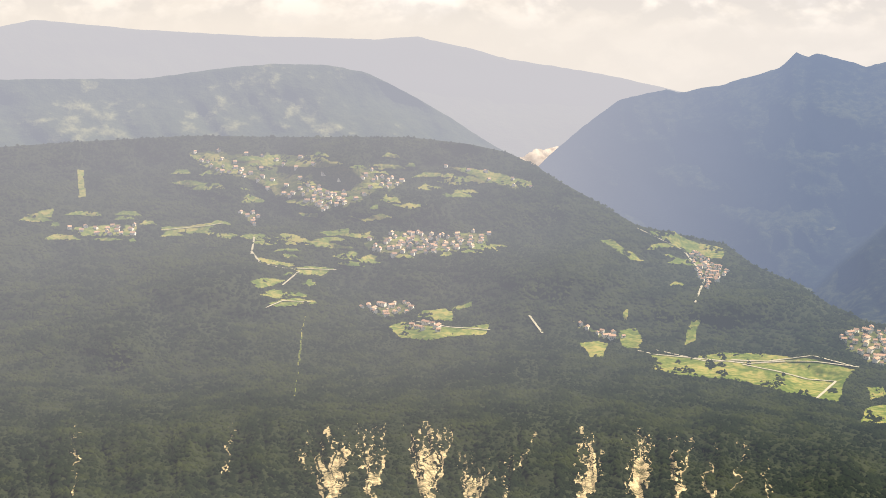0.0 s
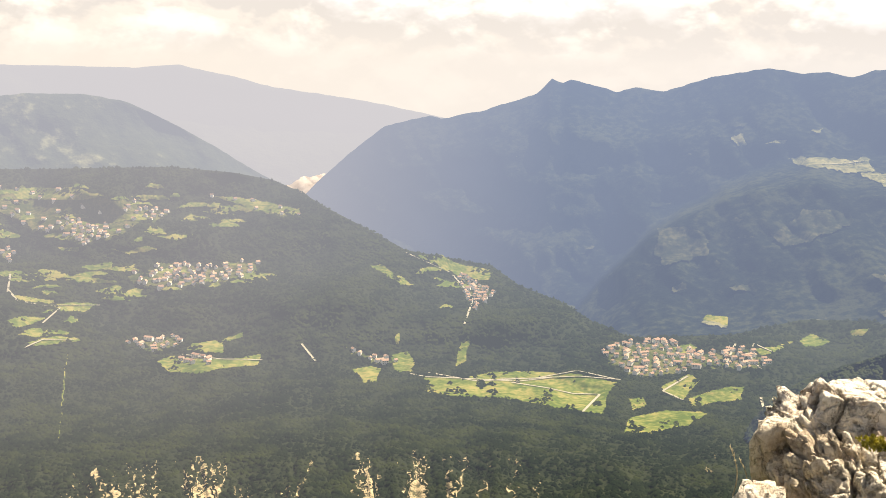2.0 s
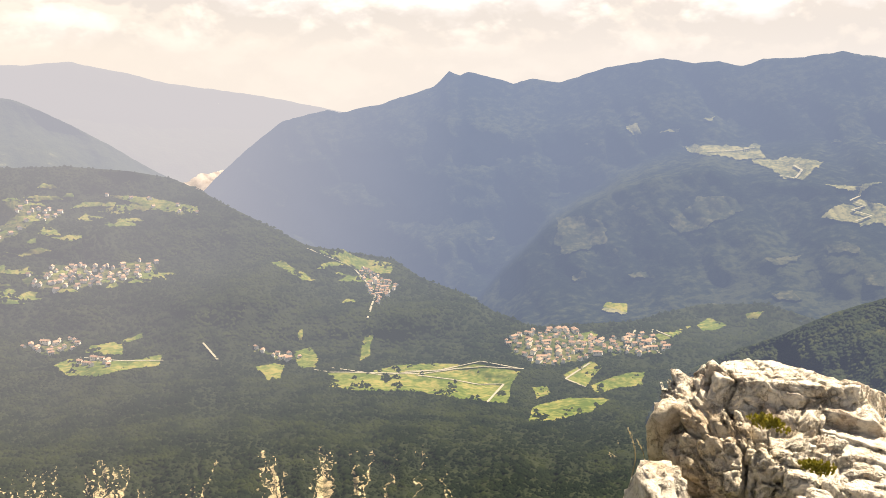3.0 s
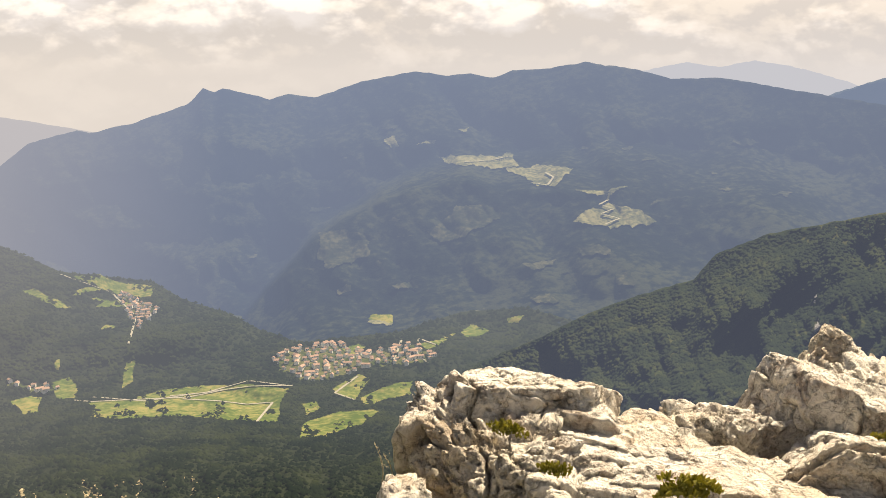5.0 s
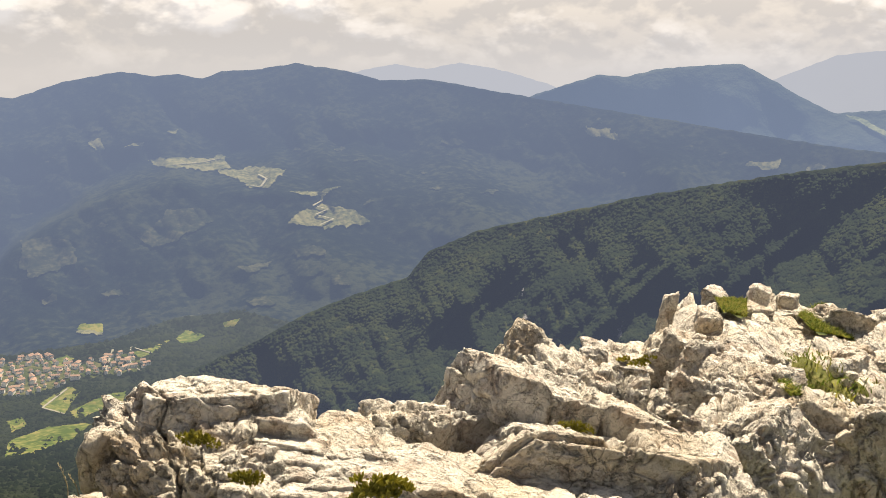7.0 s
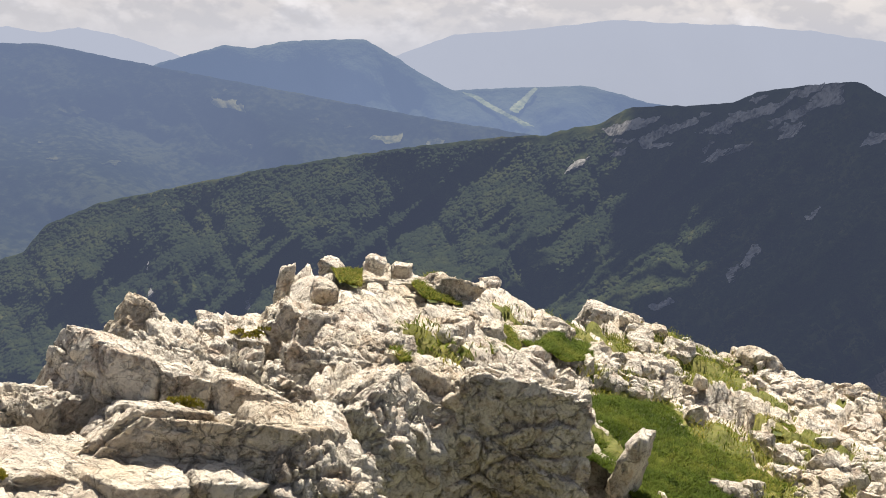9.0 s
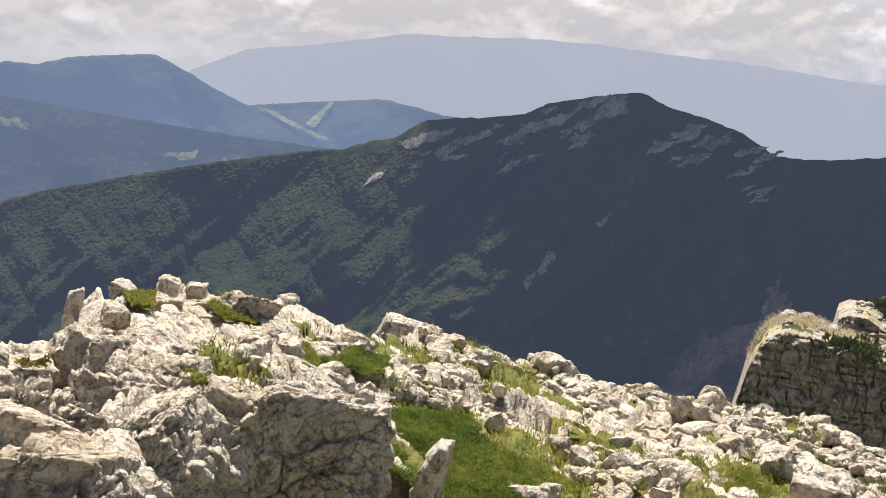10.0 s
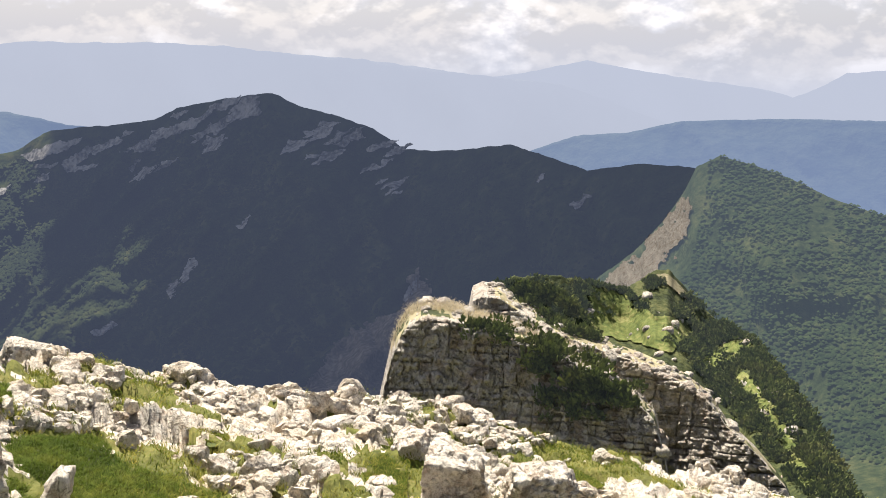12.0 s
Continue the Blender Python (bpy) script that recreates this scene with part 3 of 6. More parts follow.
def summit_height(az, r):
    x, y = r * np.sin(np.radians(az)), r * np.cos(np.radians(az))
    z = bench(x, y)
    rough = np.zeros_like(z)
    for size, stretch, lift, deep, seed in ((0.62, 1.8, 0.11, 0.6, 3), (0.25, 1.6, 0.075, 0.9, 13), (0.105, 1.3, 0.030, 0.8, 23)):
        gap, ci, cj, pu, pv = cells(x, y, seed, size, stretch)
        top = lift * (hash2(ci, cj, seed + 5) - 0.62) + lift * 1.1 * ((hash2(ci, cj, seed + 6) - 0.5) * pu + (hash2(ci, cj, seed + 7) - 0.5) * pv)
        crack = np.clip(gap / 0.11, 0, 1)
        rough = rough + top - lift * deep * (1 - crack) ** 2
    z = z - np.interp(az, *zip(*DIP)) + rough + 0.018 * fbm(x * 9, y * 9, 31, 3) + 0.007 * fbm(x * 40, y * 40, 37, 2)
    front, edge = np.interp(az, *zip(*FRONT)), np.interp(az, *zip(*EDGE)) + 0.12 * fbm(az / 2.5, 0.3, 41, 4)
    z = z - 1.1 * np.clip((front - r) / 0.75, 0, 1)
    over = np.maximum(r - edge, 0)
    return z - 0.9 * over - 1.5 * over ** 2


def summit_point(az, r):
    az, r = np.asarray(az, float), np.asarray(r, float)
    return np.stack([r * np.sin(np.radians(az)), r * np.cos(np.radians(az)), summit_height(az, r)], -1)


az = np.linspace(20, 106, 620)[:, None]
rr = np.geomspace(1.8, 15.0, 260)[None]
az, rr = az + 0 * rr, rr + 0 * az
P = summit_point(az, rr)
turf_ground = ground_cover("turf_ground", [(0.32, (0.055, 0.066, 0.014)), (0.5, (0.115, 0.118, 0.026)), (0.68, (0.20, 0.175, 0.055))], (2.0, 24.0), bump=0.7)
summit_ground = tagged(new("summit_ground", raw_mesh("summit_ground", P.reshape(-1, 3), grid_faces(620, 260), limestone_near)), "cracked pale limestone ground of the summit with tufts of grass", "rock ground", kind="structure")
# turf lies between the rocks where soil has gathered
summit_ground.data.materials.append(turf_ground)
mid = P[:-1, :-1]
share = np.interp(az[:-1, :-1], [50, 58, 66, 100], [0.9, 0.4, -0.22, -0.35])
summit_ground.data.polygons.foreach_set("material_index", (fbm(mid[..., 0] * 1.5, mid[..., 1] * 1.5, 57, 4) > share).astype(np.int32).ravel())

# body of the mountain that carries the summit, falling away on every side
def body(name, r, drop, mat, label):
    a = np.linspace(0, 2 * np.pi, 241)[:, None]
    r, drop = np.array(r, float)[None], np.array(drop, float)[None]
    x, y = r * np.sin(a), r * np.cos(a)
    z = drop + np.minimum(r * 0.05, 20) * fbm(x / 60, y / 60, 77) + np.minimum(r * 0.02, 0.3) * fbm(x * 1.1, y * 1.1, 78, 5)
    tagged(new(name, raw_mesh(name, np.stack([x, y, z], -1).reshape(-1, 3), grid_faces(241, r.shape[1]), mat)), label, "mountain", kind="structure")


# mostly unseen crown; dark turf assumed so it bounces less light onto the rocks
body("summit_rock", [0.0, 0.4, 0.8, 1.2, 1.6, 2.2, 3, 4, 6, 9, 12, 16, 22, 30], [-1.75, -1.75, -1.76, -1.77, -1.8, -1.9, -2.2, -2.7, -4, -5.4, -7.5, -13, -22, -38], turf_ground, "grassy stony crown of the summit falling away steeply")
body("summit_mountain", [29, 90, 300, 700, 1100], [-37, -110, -330, -640, -800], mountain_turf, "steep wooded mountain body under the summit")


def ico(level):
    bm = bmesh.new()
    bmesh.ops.create_icosphere(bm, subdivisions=level, radius=1.0)
    V = np.array([v.co[:] for v in bm.verts])
    F = np.array([[v.index for v in f.verts] for f in bm.faces])
    bm.free()
    return V, F


ICO = {k: ico(k) for k in (2, 3, 4, 5, 6, 7)}


def joints(W, k, rng, seed, spacing, lift, cut, width):
    """Three crossing sets of cracks, staggered from bed to bed: how far each piece stands out, and the grooves between."""
    cell, groove = [], 0.0
    for n, gap in (((0, 0, 1), spacing * 0.62), ((1, 0, 0), spacing), ((0, 1, 0), spacing * 1.15)):
        n = np.array(n, float) + rng.normal(0, 0.16, 3)
        u = W @ (n / np.linalg.norm(n))
        if cell:
            u = u + 0.6 * gap * hash2(cell[0], cell[0] * 0 + len(cell), seed + 61)
        breaks = np.cumsum(gap * rng.uniform(0.45, 1.7, 40)) - 0.5 * gap * 40
        at = np.searchsorted(breaks, u).astype(float)
        lo, hi = breaks[np.clip(at.astype(int) - 1, 0, 39)], breaks[np.clip(at.astype(int), 0, 39)]
        low = np.abs(u - lo) < np.abs(hi - u)
        dist, which = np.minimum(np.abs(u - lo), np.abs(hi - u)), np.where(low, at - 1, at)
        deep = 0.25 + 0.75 * hash2(which, np.floor(cell[0] / 2) if cell else which * 0, seed + 71 + len(cell))
        groove = np.maximum(groove, deep * np.exp(-(dist / width) ** 2))
        cell.append(at)
    stand = hash2(cell[0] * 7 + cell[2], cell[1], seed + 81) - 0.5
    return k * (lift * 2 * stand - cut * groove)


def chips(Q, size, seed):
    """Broken planes: the nearest two seeds of a jittered grid in space; how far each piece stands out, its tilt, and the gap between pieces."""
    U = Q / np.array(size)
    I = np.floor(U)
    f1 = np.full(len(U), 9.0); f2 = f1.copy(); cell = np.zeros((len(U), 2)); rel = np.zeros(U.shape)
    for di in (-1, 0, 1):
        for dj in (-1, 0, 1):
            for dk in (-1, 0, 1):
                i, j, k = I[:, 0] + di, I[:, 1] + dj, I[:, 2] + dk
                a, b = i + 57 * k, j + 131 * k
                way = U - np.stack([i + hash2(a, b, seed), j + hash2(a, b, seed + 1), k + hash2(a, b, seed + 2)], -1)
                d = np.sqrt((way ** 2).sum(1))
                closer = d < f1
                f2 = np.where(closer, f1, np.minimum(f2, d)); f1 = np.where(closer, d, f1)
                cell[closer, 0], cell[closer, 1] = a[closer], b[closer]
                rel[closer] = way[closer]
    tilt = np.stack([hash2(cell[:, 0], cell[:, 1], seed + 3 + c) - 0.5 for c in range(3)], -1)
    return hash2(cell[:, 0], cell[:, 1], seed + 7) - 0.5, (tilt * rel).sum(1), f2 - f1


def stone_shape(dims, seed, level=5, cuts=7, sharp=60, rough=0.03, cracks=2, layers=0.0, pieces=9, skew=0.15, chip=1.0):
    """An angular limestone block: planes that meet in worn edges, split by joints, pitted."""
    rng = np.random.default_rng(seed)
    V, F = ICO[level]
    planes = [np.array(v, float) + rng.normal(0, skew, 3) for v in ((1, 0, 0), (-1, 0, 0), (0, 1, 0), (0, -1, 0), (0, 0, 1), (0, 0, -1))]
    dist = [1 + rng.normal(0, 0.05) for _ in planes]
    for _ in range(cuts):
        planes.append(rng.normal(0, 1, 3)); dist.append(rng.uniform(0.92, 1.25))
    total = 0
    for n, d in zip(planes, dist):
        n = n / np.linalg.norm(n)
        total = total + np.maximum(V @ n / d, 0) ** sharp
    S = V * (total ** (-1 / sharp))[:, None]
    dims = np.array(dims) / 2
    P = S * dims
    k = float(np.mean(dims))
    out = V / np.linalg.norm(V, axis=1)[:, None]
    Q = P / k
    P = P + out * (k * rough * (fbm3(Q, 1.3, seed, 3) + 0.5 * ridged(Q[:, 0] * 3 + Q[:, 2] * 2, Q[:, 1] * 3 - Q[:, 2] * 2, seed + 5, 3)))[:, None]
    W = Q + 0.10 * np.stack([fbm3(Q, 1.8, seed + 41 + c, 3) for c in range(3)], -1)
    size = 2.4 / max(pieces, 1) ** 0.5
    move = joints(W, k, rng, seed, size, 0.075, 0.17, 0.028) if pieces else 0.0
    if level >= 4:
        for part_size, lift, cut in ((size * 0.55, 0.060, 0.11), (size * 0.24, 0.030, 0.055)) if level >= 5 else ((size * 0.5, 0.06, 0.08),):
            stand, tilt, gap = chips(W + 0.04 * fbm3(Q, 5, seed + 51, 2)[:, None], (part_size * 1.3, part_size, part_size * 0.7), seed + 7)
            move = move + chip * k * (lift * stand * 1.3 + lift * 3.0 * tilt - cut * np.exp(-(gap / 0.055) ** 2))
        move = move + k * 0.006 * (ridged(Q[:, 0] * 9 + Q[:, 2] * 5, Q[:, 1] * 9 - Q[:, 2] * 7, seed + 3, 3) - 0.6)
    if layers:
        bed = np.sin(Q[:, 2] * 13 + 2 * fbm3(Q, 1.2, seed + 9, 2))
        move = move - layers * k * np.clip(bed * 3, 0, 1) * (1 - np.abs(out[:, 2]))
    return P + out * (np.zeros(len(P)) + move)[:, None], F


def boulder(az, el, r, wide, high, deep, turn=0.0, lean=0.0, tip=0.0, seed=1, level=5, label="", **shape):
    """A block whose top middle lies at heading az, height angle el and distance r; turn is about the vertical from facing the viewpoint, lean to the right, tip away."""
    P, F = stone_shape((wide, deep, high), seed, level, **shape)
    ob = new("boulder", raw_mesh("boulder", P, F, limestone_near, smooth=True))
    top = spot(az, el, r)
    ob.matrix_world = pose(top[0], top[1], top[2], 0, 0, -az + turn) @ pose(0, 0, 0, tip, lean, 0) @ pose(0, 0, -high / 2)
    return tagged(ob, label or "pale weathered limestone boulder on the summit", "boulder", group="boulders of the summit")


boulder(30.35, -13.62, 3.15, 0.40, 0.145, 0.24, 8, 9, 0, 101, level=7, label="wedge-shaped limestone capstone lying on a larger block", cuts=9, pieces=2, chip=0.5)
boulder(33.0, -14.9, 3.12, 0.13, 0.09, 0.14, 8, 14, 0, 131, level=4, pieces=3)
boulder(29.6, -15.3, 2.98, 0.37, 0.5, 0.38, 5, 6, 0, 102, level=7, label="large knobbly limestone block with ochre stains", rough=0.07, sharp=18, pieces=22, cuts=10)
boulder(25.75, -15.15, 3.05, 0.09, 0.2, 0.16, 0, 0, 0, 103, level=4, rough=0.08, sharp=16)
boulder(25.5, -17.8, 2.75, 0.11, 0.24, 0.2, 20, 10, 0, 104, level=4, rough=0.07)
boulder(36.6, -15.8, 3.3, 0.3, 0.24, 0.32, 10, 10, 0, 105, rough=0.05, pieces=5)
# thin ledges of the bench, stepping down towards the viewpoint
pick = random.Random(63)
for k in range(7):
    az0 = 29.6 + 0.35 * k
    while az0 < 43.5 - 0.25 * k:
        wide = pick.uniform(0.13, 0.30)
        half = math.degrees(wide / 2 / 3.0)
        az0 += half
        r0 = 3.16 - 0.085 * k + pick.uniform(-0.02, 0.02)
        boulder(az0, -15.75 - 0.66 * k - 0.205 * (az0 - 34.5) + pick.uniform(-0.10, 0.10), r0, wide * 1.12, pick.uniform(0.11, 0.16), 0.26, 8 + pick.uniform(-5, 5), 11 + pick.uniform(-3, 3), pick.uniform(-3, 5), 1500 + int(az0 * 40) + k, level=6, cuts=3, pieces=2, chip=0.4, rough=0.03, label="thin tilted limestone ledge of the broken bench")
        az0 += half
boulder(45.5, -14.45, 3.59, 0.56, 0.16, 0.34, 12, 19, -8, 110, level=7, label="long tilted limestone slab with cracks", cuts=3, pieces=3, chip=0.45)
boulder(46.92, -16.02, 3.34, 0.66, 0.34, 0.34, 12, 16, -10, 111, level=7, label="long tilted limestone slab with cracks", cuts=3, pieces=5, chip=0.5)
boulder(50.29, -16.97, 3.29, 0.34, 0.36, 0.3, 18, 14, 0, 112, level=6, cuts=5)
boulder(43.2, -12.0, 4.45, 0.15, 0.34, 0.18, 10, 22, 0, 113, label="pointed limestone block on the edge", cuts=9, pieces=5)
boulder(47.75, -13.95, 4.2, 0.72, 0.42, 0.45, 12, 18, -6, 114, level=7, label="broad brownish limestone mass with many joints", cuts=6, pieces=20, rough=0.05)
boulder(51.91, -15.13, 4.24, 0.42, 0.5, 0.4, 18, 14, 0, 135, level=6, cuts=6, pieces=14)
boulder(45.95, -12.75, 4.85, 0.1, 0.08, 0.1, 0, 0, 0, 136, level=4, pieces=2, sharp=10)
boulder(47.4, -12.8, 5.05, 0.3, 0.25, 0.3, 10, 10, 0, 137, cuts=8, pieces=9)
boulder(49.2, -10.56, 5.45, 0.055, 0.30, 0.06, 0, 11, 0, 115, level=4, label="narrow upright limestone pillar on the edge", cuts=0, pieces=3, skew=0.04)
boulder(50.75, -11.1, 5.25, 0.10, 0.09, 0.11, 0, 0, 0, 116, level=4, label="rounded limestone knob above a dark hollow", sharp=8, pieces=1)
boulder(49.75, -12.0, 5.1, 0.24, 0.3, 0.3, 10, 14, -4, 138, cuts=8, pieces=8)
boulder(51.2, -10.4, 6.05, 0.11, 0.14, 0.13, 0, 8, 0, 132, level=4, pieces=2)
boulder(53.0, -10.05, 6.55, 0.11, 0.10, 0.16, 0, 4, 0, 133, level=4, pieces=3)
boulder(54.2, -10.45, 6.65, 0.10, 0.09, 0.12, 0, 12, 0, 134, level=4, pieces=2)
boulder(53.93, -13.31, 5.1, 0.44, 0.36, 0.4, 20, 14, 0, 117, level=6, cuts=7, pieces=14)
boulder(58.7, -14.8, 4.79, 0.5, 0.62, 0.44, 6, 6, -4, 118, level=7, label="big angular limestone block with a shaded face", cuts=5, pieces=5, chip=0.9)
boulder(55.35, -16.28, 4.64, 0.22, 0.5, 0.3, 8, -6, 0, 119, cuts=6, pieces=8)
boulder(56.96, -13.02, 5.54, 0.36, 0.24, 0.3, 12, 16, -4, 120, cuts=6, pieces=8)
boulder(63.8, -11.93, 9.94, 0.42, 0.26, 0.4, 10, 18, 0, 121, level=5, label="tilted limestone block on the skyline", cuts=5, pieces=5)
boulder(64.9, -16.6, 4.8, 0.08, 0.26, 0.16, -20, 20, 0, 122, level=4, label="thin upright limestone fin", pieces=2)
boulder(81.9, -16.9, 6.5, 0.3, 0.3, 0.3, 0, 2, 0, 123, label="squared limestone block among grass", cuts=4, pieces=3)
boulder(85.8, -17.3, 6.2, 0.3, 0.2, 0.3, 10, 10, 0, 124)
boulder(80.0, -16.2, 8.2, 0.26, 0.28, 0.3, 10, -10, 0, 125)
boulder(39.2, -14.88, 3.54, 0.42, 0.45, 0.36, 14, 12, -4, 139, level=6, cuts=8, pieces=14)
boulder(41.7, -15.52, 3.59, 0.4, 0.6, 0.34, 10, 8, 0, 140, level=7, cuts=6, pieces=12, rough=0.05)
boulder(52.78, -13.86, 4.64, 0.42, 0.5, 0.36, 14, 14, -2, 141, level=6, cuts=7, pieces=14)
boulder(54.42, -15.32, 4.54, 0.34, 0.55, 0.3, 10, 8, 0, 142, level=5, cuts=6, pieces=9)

# ---- unseen clouds added high over the view to shade the mountains ----
cloud_white, cnt, CN = material("cloud_white")
cb, co_ = CN("ShaderNodeBsdfPrincipled"), CN("ShaderNodeOutputMaterial")
cb.inputs["Roughness"].default_value = 1.0
cgeo = CN("ShaderNodeNewGeometry")
link(cnt, ramp_node(cnt, noise_node(cnt, cgeo.outputs["Position"], 0.004), [(0.3, (0.72, 0.73, 0.76)), (0.7, (0.86, 0.86, 0.86))]), cb.inputs["Base Color"])
link(cnt, cb.outputs[0], co_.inputs["Surface"])


def cloud(x, y, z, wide, deep, seed):
    """An unseen cumulus added for its shadow: flat base, heaped lobes."""
    rng = np.random.default_rng(seed)
    V, F = ICO[4]
    verts, faces, n = [], [], 0
    for k in range(16):
        ang, rad = rng.random() * 6.28, math.sqrt(rng.random())
        c = np.array([wide * 0.72 * rad * math.cos(ang), deep * 0.72 * rad * math.sin(ang), 0.0])
        size = (0.30 + 0.25 * rng.random()) * min(wide, deep)
        P = V * size * (1 + 0.22 * fbm3(V, 1.8, seed + k, 4))[:, None]
        P[:, 2] = np.where(P[:, 2] < 0, P[:, 2] * 0.15, P[:, 2] * 0.6)
        verts.append(P + c); faces.append(F + n); n += len(V)
    # its ragged fringe, which breaks up the edge of the shadow
    for k in range(70):
        ang, rad = rng.random() * 6.28, 0.75 + 0.7 * rng.random()
        size = (0.03 + 0.10 * rng.random()) * min(wide, deep) * (1.6 - rad)
        P = ICO[2][0] * size * (1, 1, 0.4) * (1 + 0.3 * fbm3(ICO[2][0], 1.8, seed + 40 + k, 3))[:, None]
        verts.append(P + np.array([wide * rad * math.cos(ang), deep * rad * math.sin(ang), 0.0])); faces.append(ICO[2][1] + n); n += len(P)
    ob = new("shading_cloud", raw_mesh("cloud", np.concatenate(verts), np.concatenate(faces), cloud_white))
    ob.matrix_world = pose(x, y, z)
    return tagged(ob, "unseen white summer cloud that shades the mountain side", "cloud", kind="structure")


cloud(1780, 610, 900, 720, 480, 5)
cloud(2330, 970, 900, 420, 300, 13)

# ---- meadows, clearings and bare slopes on the far land ----
CLEAR, GARDENS = [], []


def patch(name, land, poly, mat, text, kind_of, near=0.0014, cell=0.055, ragged=0.10, group=""):
    """A clearing that follows the land, with an uneven rim; trees keep off it."""
    CLEAR.append((land, poly))
    xs, ys = [p[0] for p in poly], [p[1] for p in poly]
    a = np.arange(min(xs) - 0.2, max(xs) + 0.2, cell)
    e = np.arange(min(ys) - 0.2, max(ys) + 0.2, cell * 0.7)
    A, E = np.meshgrid(a, e, indexing="ij")
    jag = lambda s: ragged * fbm(A * 3.1, E * 3.1, s, 3)
    keep = inside(poly, A + jag(3), E + 0.6 * jag(9))
    n, m = A.shape
    ok = keep[:-1, :-1] & keep[1:, :-1] & keep[:-1, 1:] & keep[1:, 1:]
    faces = grid_faces(n, m).reshape(n - 1, m - 1, 4)[ok]
    if not len(faces):
        return None
    used, faces = np.unique(faces, return_inverse=True)
    P = spot(A, E, land.reach(A, E) * (1 - near)).reshape(-1, 3)[used]
    ob = new(name, raw_mesh(name, P, faces.reshape(-1, 4), mat))
    return tagged(ob, text, kind_of, group=group, kind="structure")


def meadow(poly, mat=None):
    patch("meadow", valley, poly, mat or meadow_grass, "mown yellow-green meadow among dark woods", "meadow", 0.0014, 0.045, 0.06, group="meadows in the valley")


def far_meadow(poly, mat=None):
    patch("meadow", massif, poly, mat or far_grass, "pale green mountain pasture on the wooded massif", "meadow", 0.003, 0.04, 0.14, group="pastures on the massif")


def ski(poly):
    patch("ski_run", far_lands[2][1], poly, ski_grass, "pale grassy ski run on a blue ridge", "ski run", 0.006, 0.04, 0.05)


meadow([(9.86, -15.85), (11.9, -15.76), (13.04, -15.51), (15.13, -15.41), (17.2, -15.46), (18.93, -15.75), (18.48, -16.47), (18.36, -17.23), (16.11, -17.03), (13.81, -16.7), (11.51, -16.69), (9.89, -16.5)])
meadow([(6.44, -15.49), (7.33, -15.31), (7.96, -15.46), (7.63, -16.04), (7.0, -16.12)])
meadow([(8.2, -14.81), (9.09, -14.68), (9.47, -15.18), (9.31, -15.62), (8.5, -15.57)])
meadow([(11.55, -14.2), (11.99, -14.09), (11.86, -15.04), (11.26, -15.34), (11.32, -14.82)])
meadow([(8.43, -13.88), (8.73, -13.83), (8.68, -14.35), (8.47, -14.33)])
meadow([(9.24, -10.25), (10.64, -10.27), (11.18, -10.59), (13.11, -10.92), (12.79, -11.37), (11.57, -11.35), (10.67, -10.88)])
meadow([(7.15, -10.77), (7.85, -10.71), (8.4, -11.07), (9.31, -11.64), (8.78, -11.66), (7.87, -11.18)])
meadow([(19.56, -17.28), (21.04, -16.86), (22.68, -16.75), (23.18, -16.86), (22.4, -17.36), (20.62, -17.9), (19.28, -17.97)])
meadow([(22.14, -16.24), (24.0, -15.57), (24.74, -15.51), (24.56, -16.11), (22.34, -16.6)])
meadow([(19.49, -16.42), (20.15, -16.3), (20.35, -16.69), (19.62, -17.02)])
meadow([(20.86, -15.8), (22.21, -15.16), (22.71, -15.35), (21.98, -16.34), (21.31, -16.17)])
meadow([(21.37, -14.0), (22.08, -13.76), (22.51, -13.97), (22.13, -14.26), (21.48, -14.28)])
meadow([(-2.53, -14.97), (-2.0, -14.71), (-0.74, -14.88), (0.8, -14.95), (2.24, -14.76), (2.07, -15.28), (0.35, -15.4), (-0.73, -15.58), (-1.99, -15.46)])
meadow([(-1.28, -14.45), (-0.75, -14.19), (0.33, -14.09), (1.49, -13.72), (1.41, -13.99), (0.51, -14.26), (0.61, -14.7), (-0.74, -14.62)])
meadow([(-8.93, -12.83), (-8.33, -12.7), (-7.29, -12.82), (-7.81, -13.11), (-8.59, -13.21)])
meadow([(-7.11, -12.26), (-5.72, -12.22), (-4.98, -12.33), (-5.63, -12.71), (-6.59, -12.61)])
meadow([(-8.17, -13.87), (-7.47, -13.68), (-6.16, -13.65), (-6.78, -13.98), (-7.82, -14.05)])
meadow([(-8.74, -11.72), (-7.8, -11.9), (-6.76, -12.09), (-7.03, -12.26), (-8.32, -12.07)])
meadow([(-12.99, -10.35), (-11.83, -10.3), (-10.41, -10.15), (-10.59, -10.57), (-9.32, -10.77), (-9.84, -10.93), (-11.34, -10.64), (-12.83, -10.56)])
meadow([(-3.88, -11.85), (-3.44, -11.64), (-3.0, -11.71), (-3.17, -12.02), (-3.79, -12.11)])
meadow([(-6.24, -11.06), (-5.19, -11.06), (-5.37, -11.41), (-6.06, -11.28)])
meadow([(-5.71, -10.63), (-4.32, -10.49), (-4.41, -10.8), (-5.37, -10.89)])
meadow([(-11.67, -7.09), (-10.77, -7.18), (-9.77, -7.35), (-9.28, -8.03), (-10.29, -8.06), (-11.11, -7.6)])
meadow([(-8.59, -7.27), (-7.41, -7.09), (-6.04, -7.31), (-4.49, -7.51), (-5.36, -7.77), (-7.07, -7.69), (-8.26, -7.69)])
meadow([(-4.49, -9.94), (-3.62, -10.02), (-2.92, -9.79), (-2.21, -10.01), (-3.62, -10.19)])
meadow([(-2.57, -9.4), (-1.51, -9.3), (-0.63, -9.38), (-1.51, -9.6)])
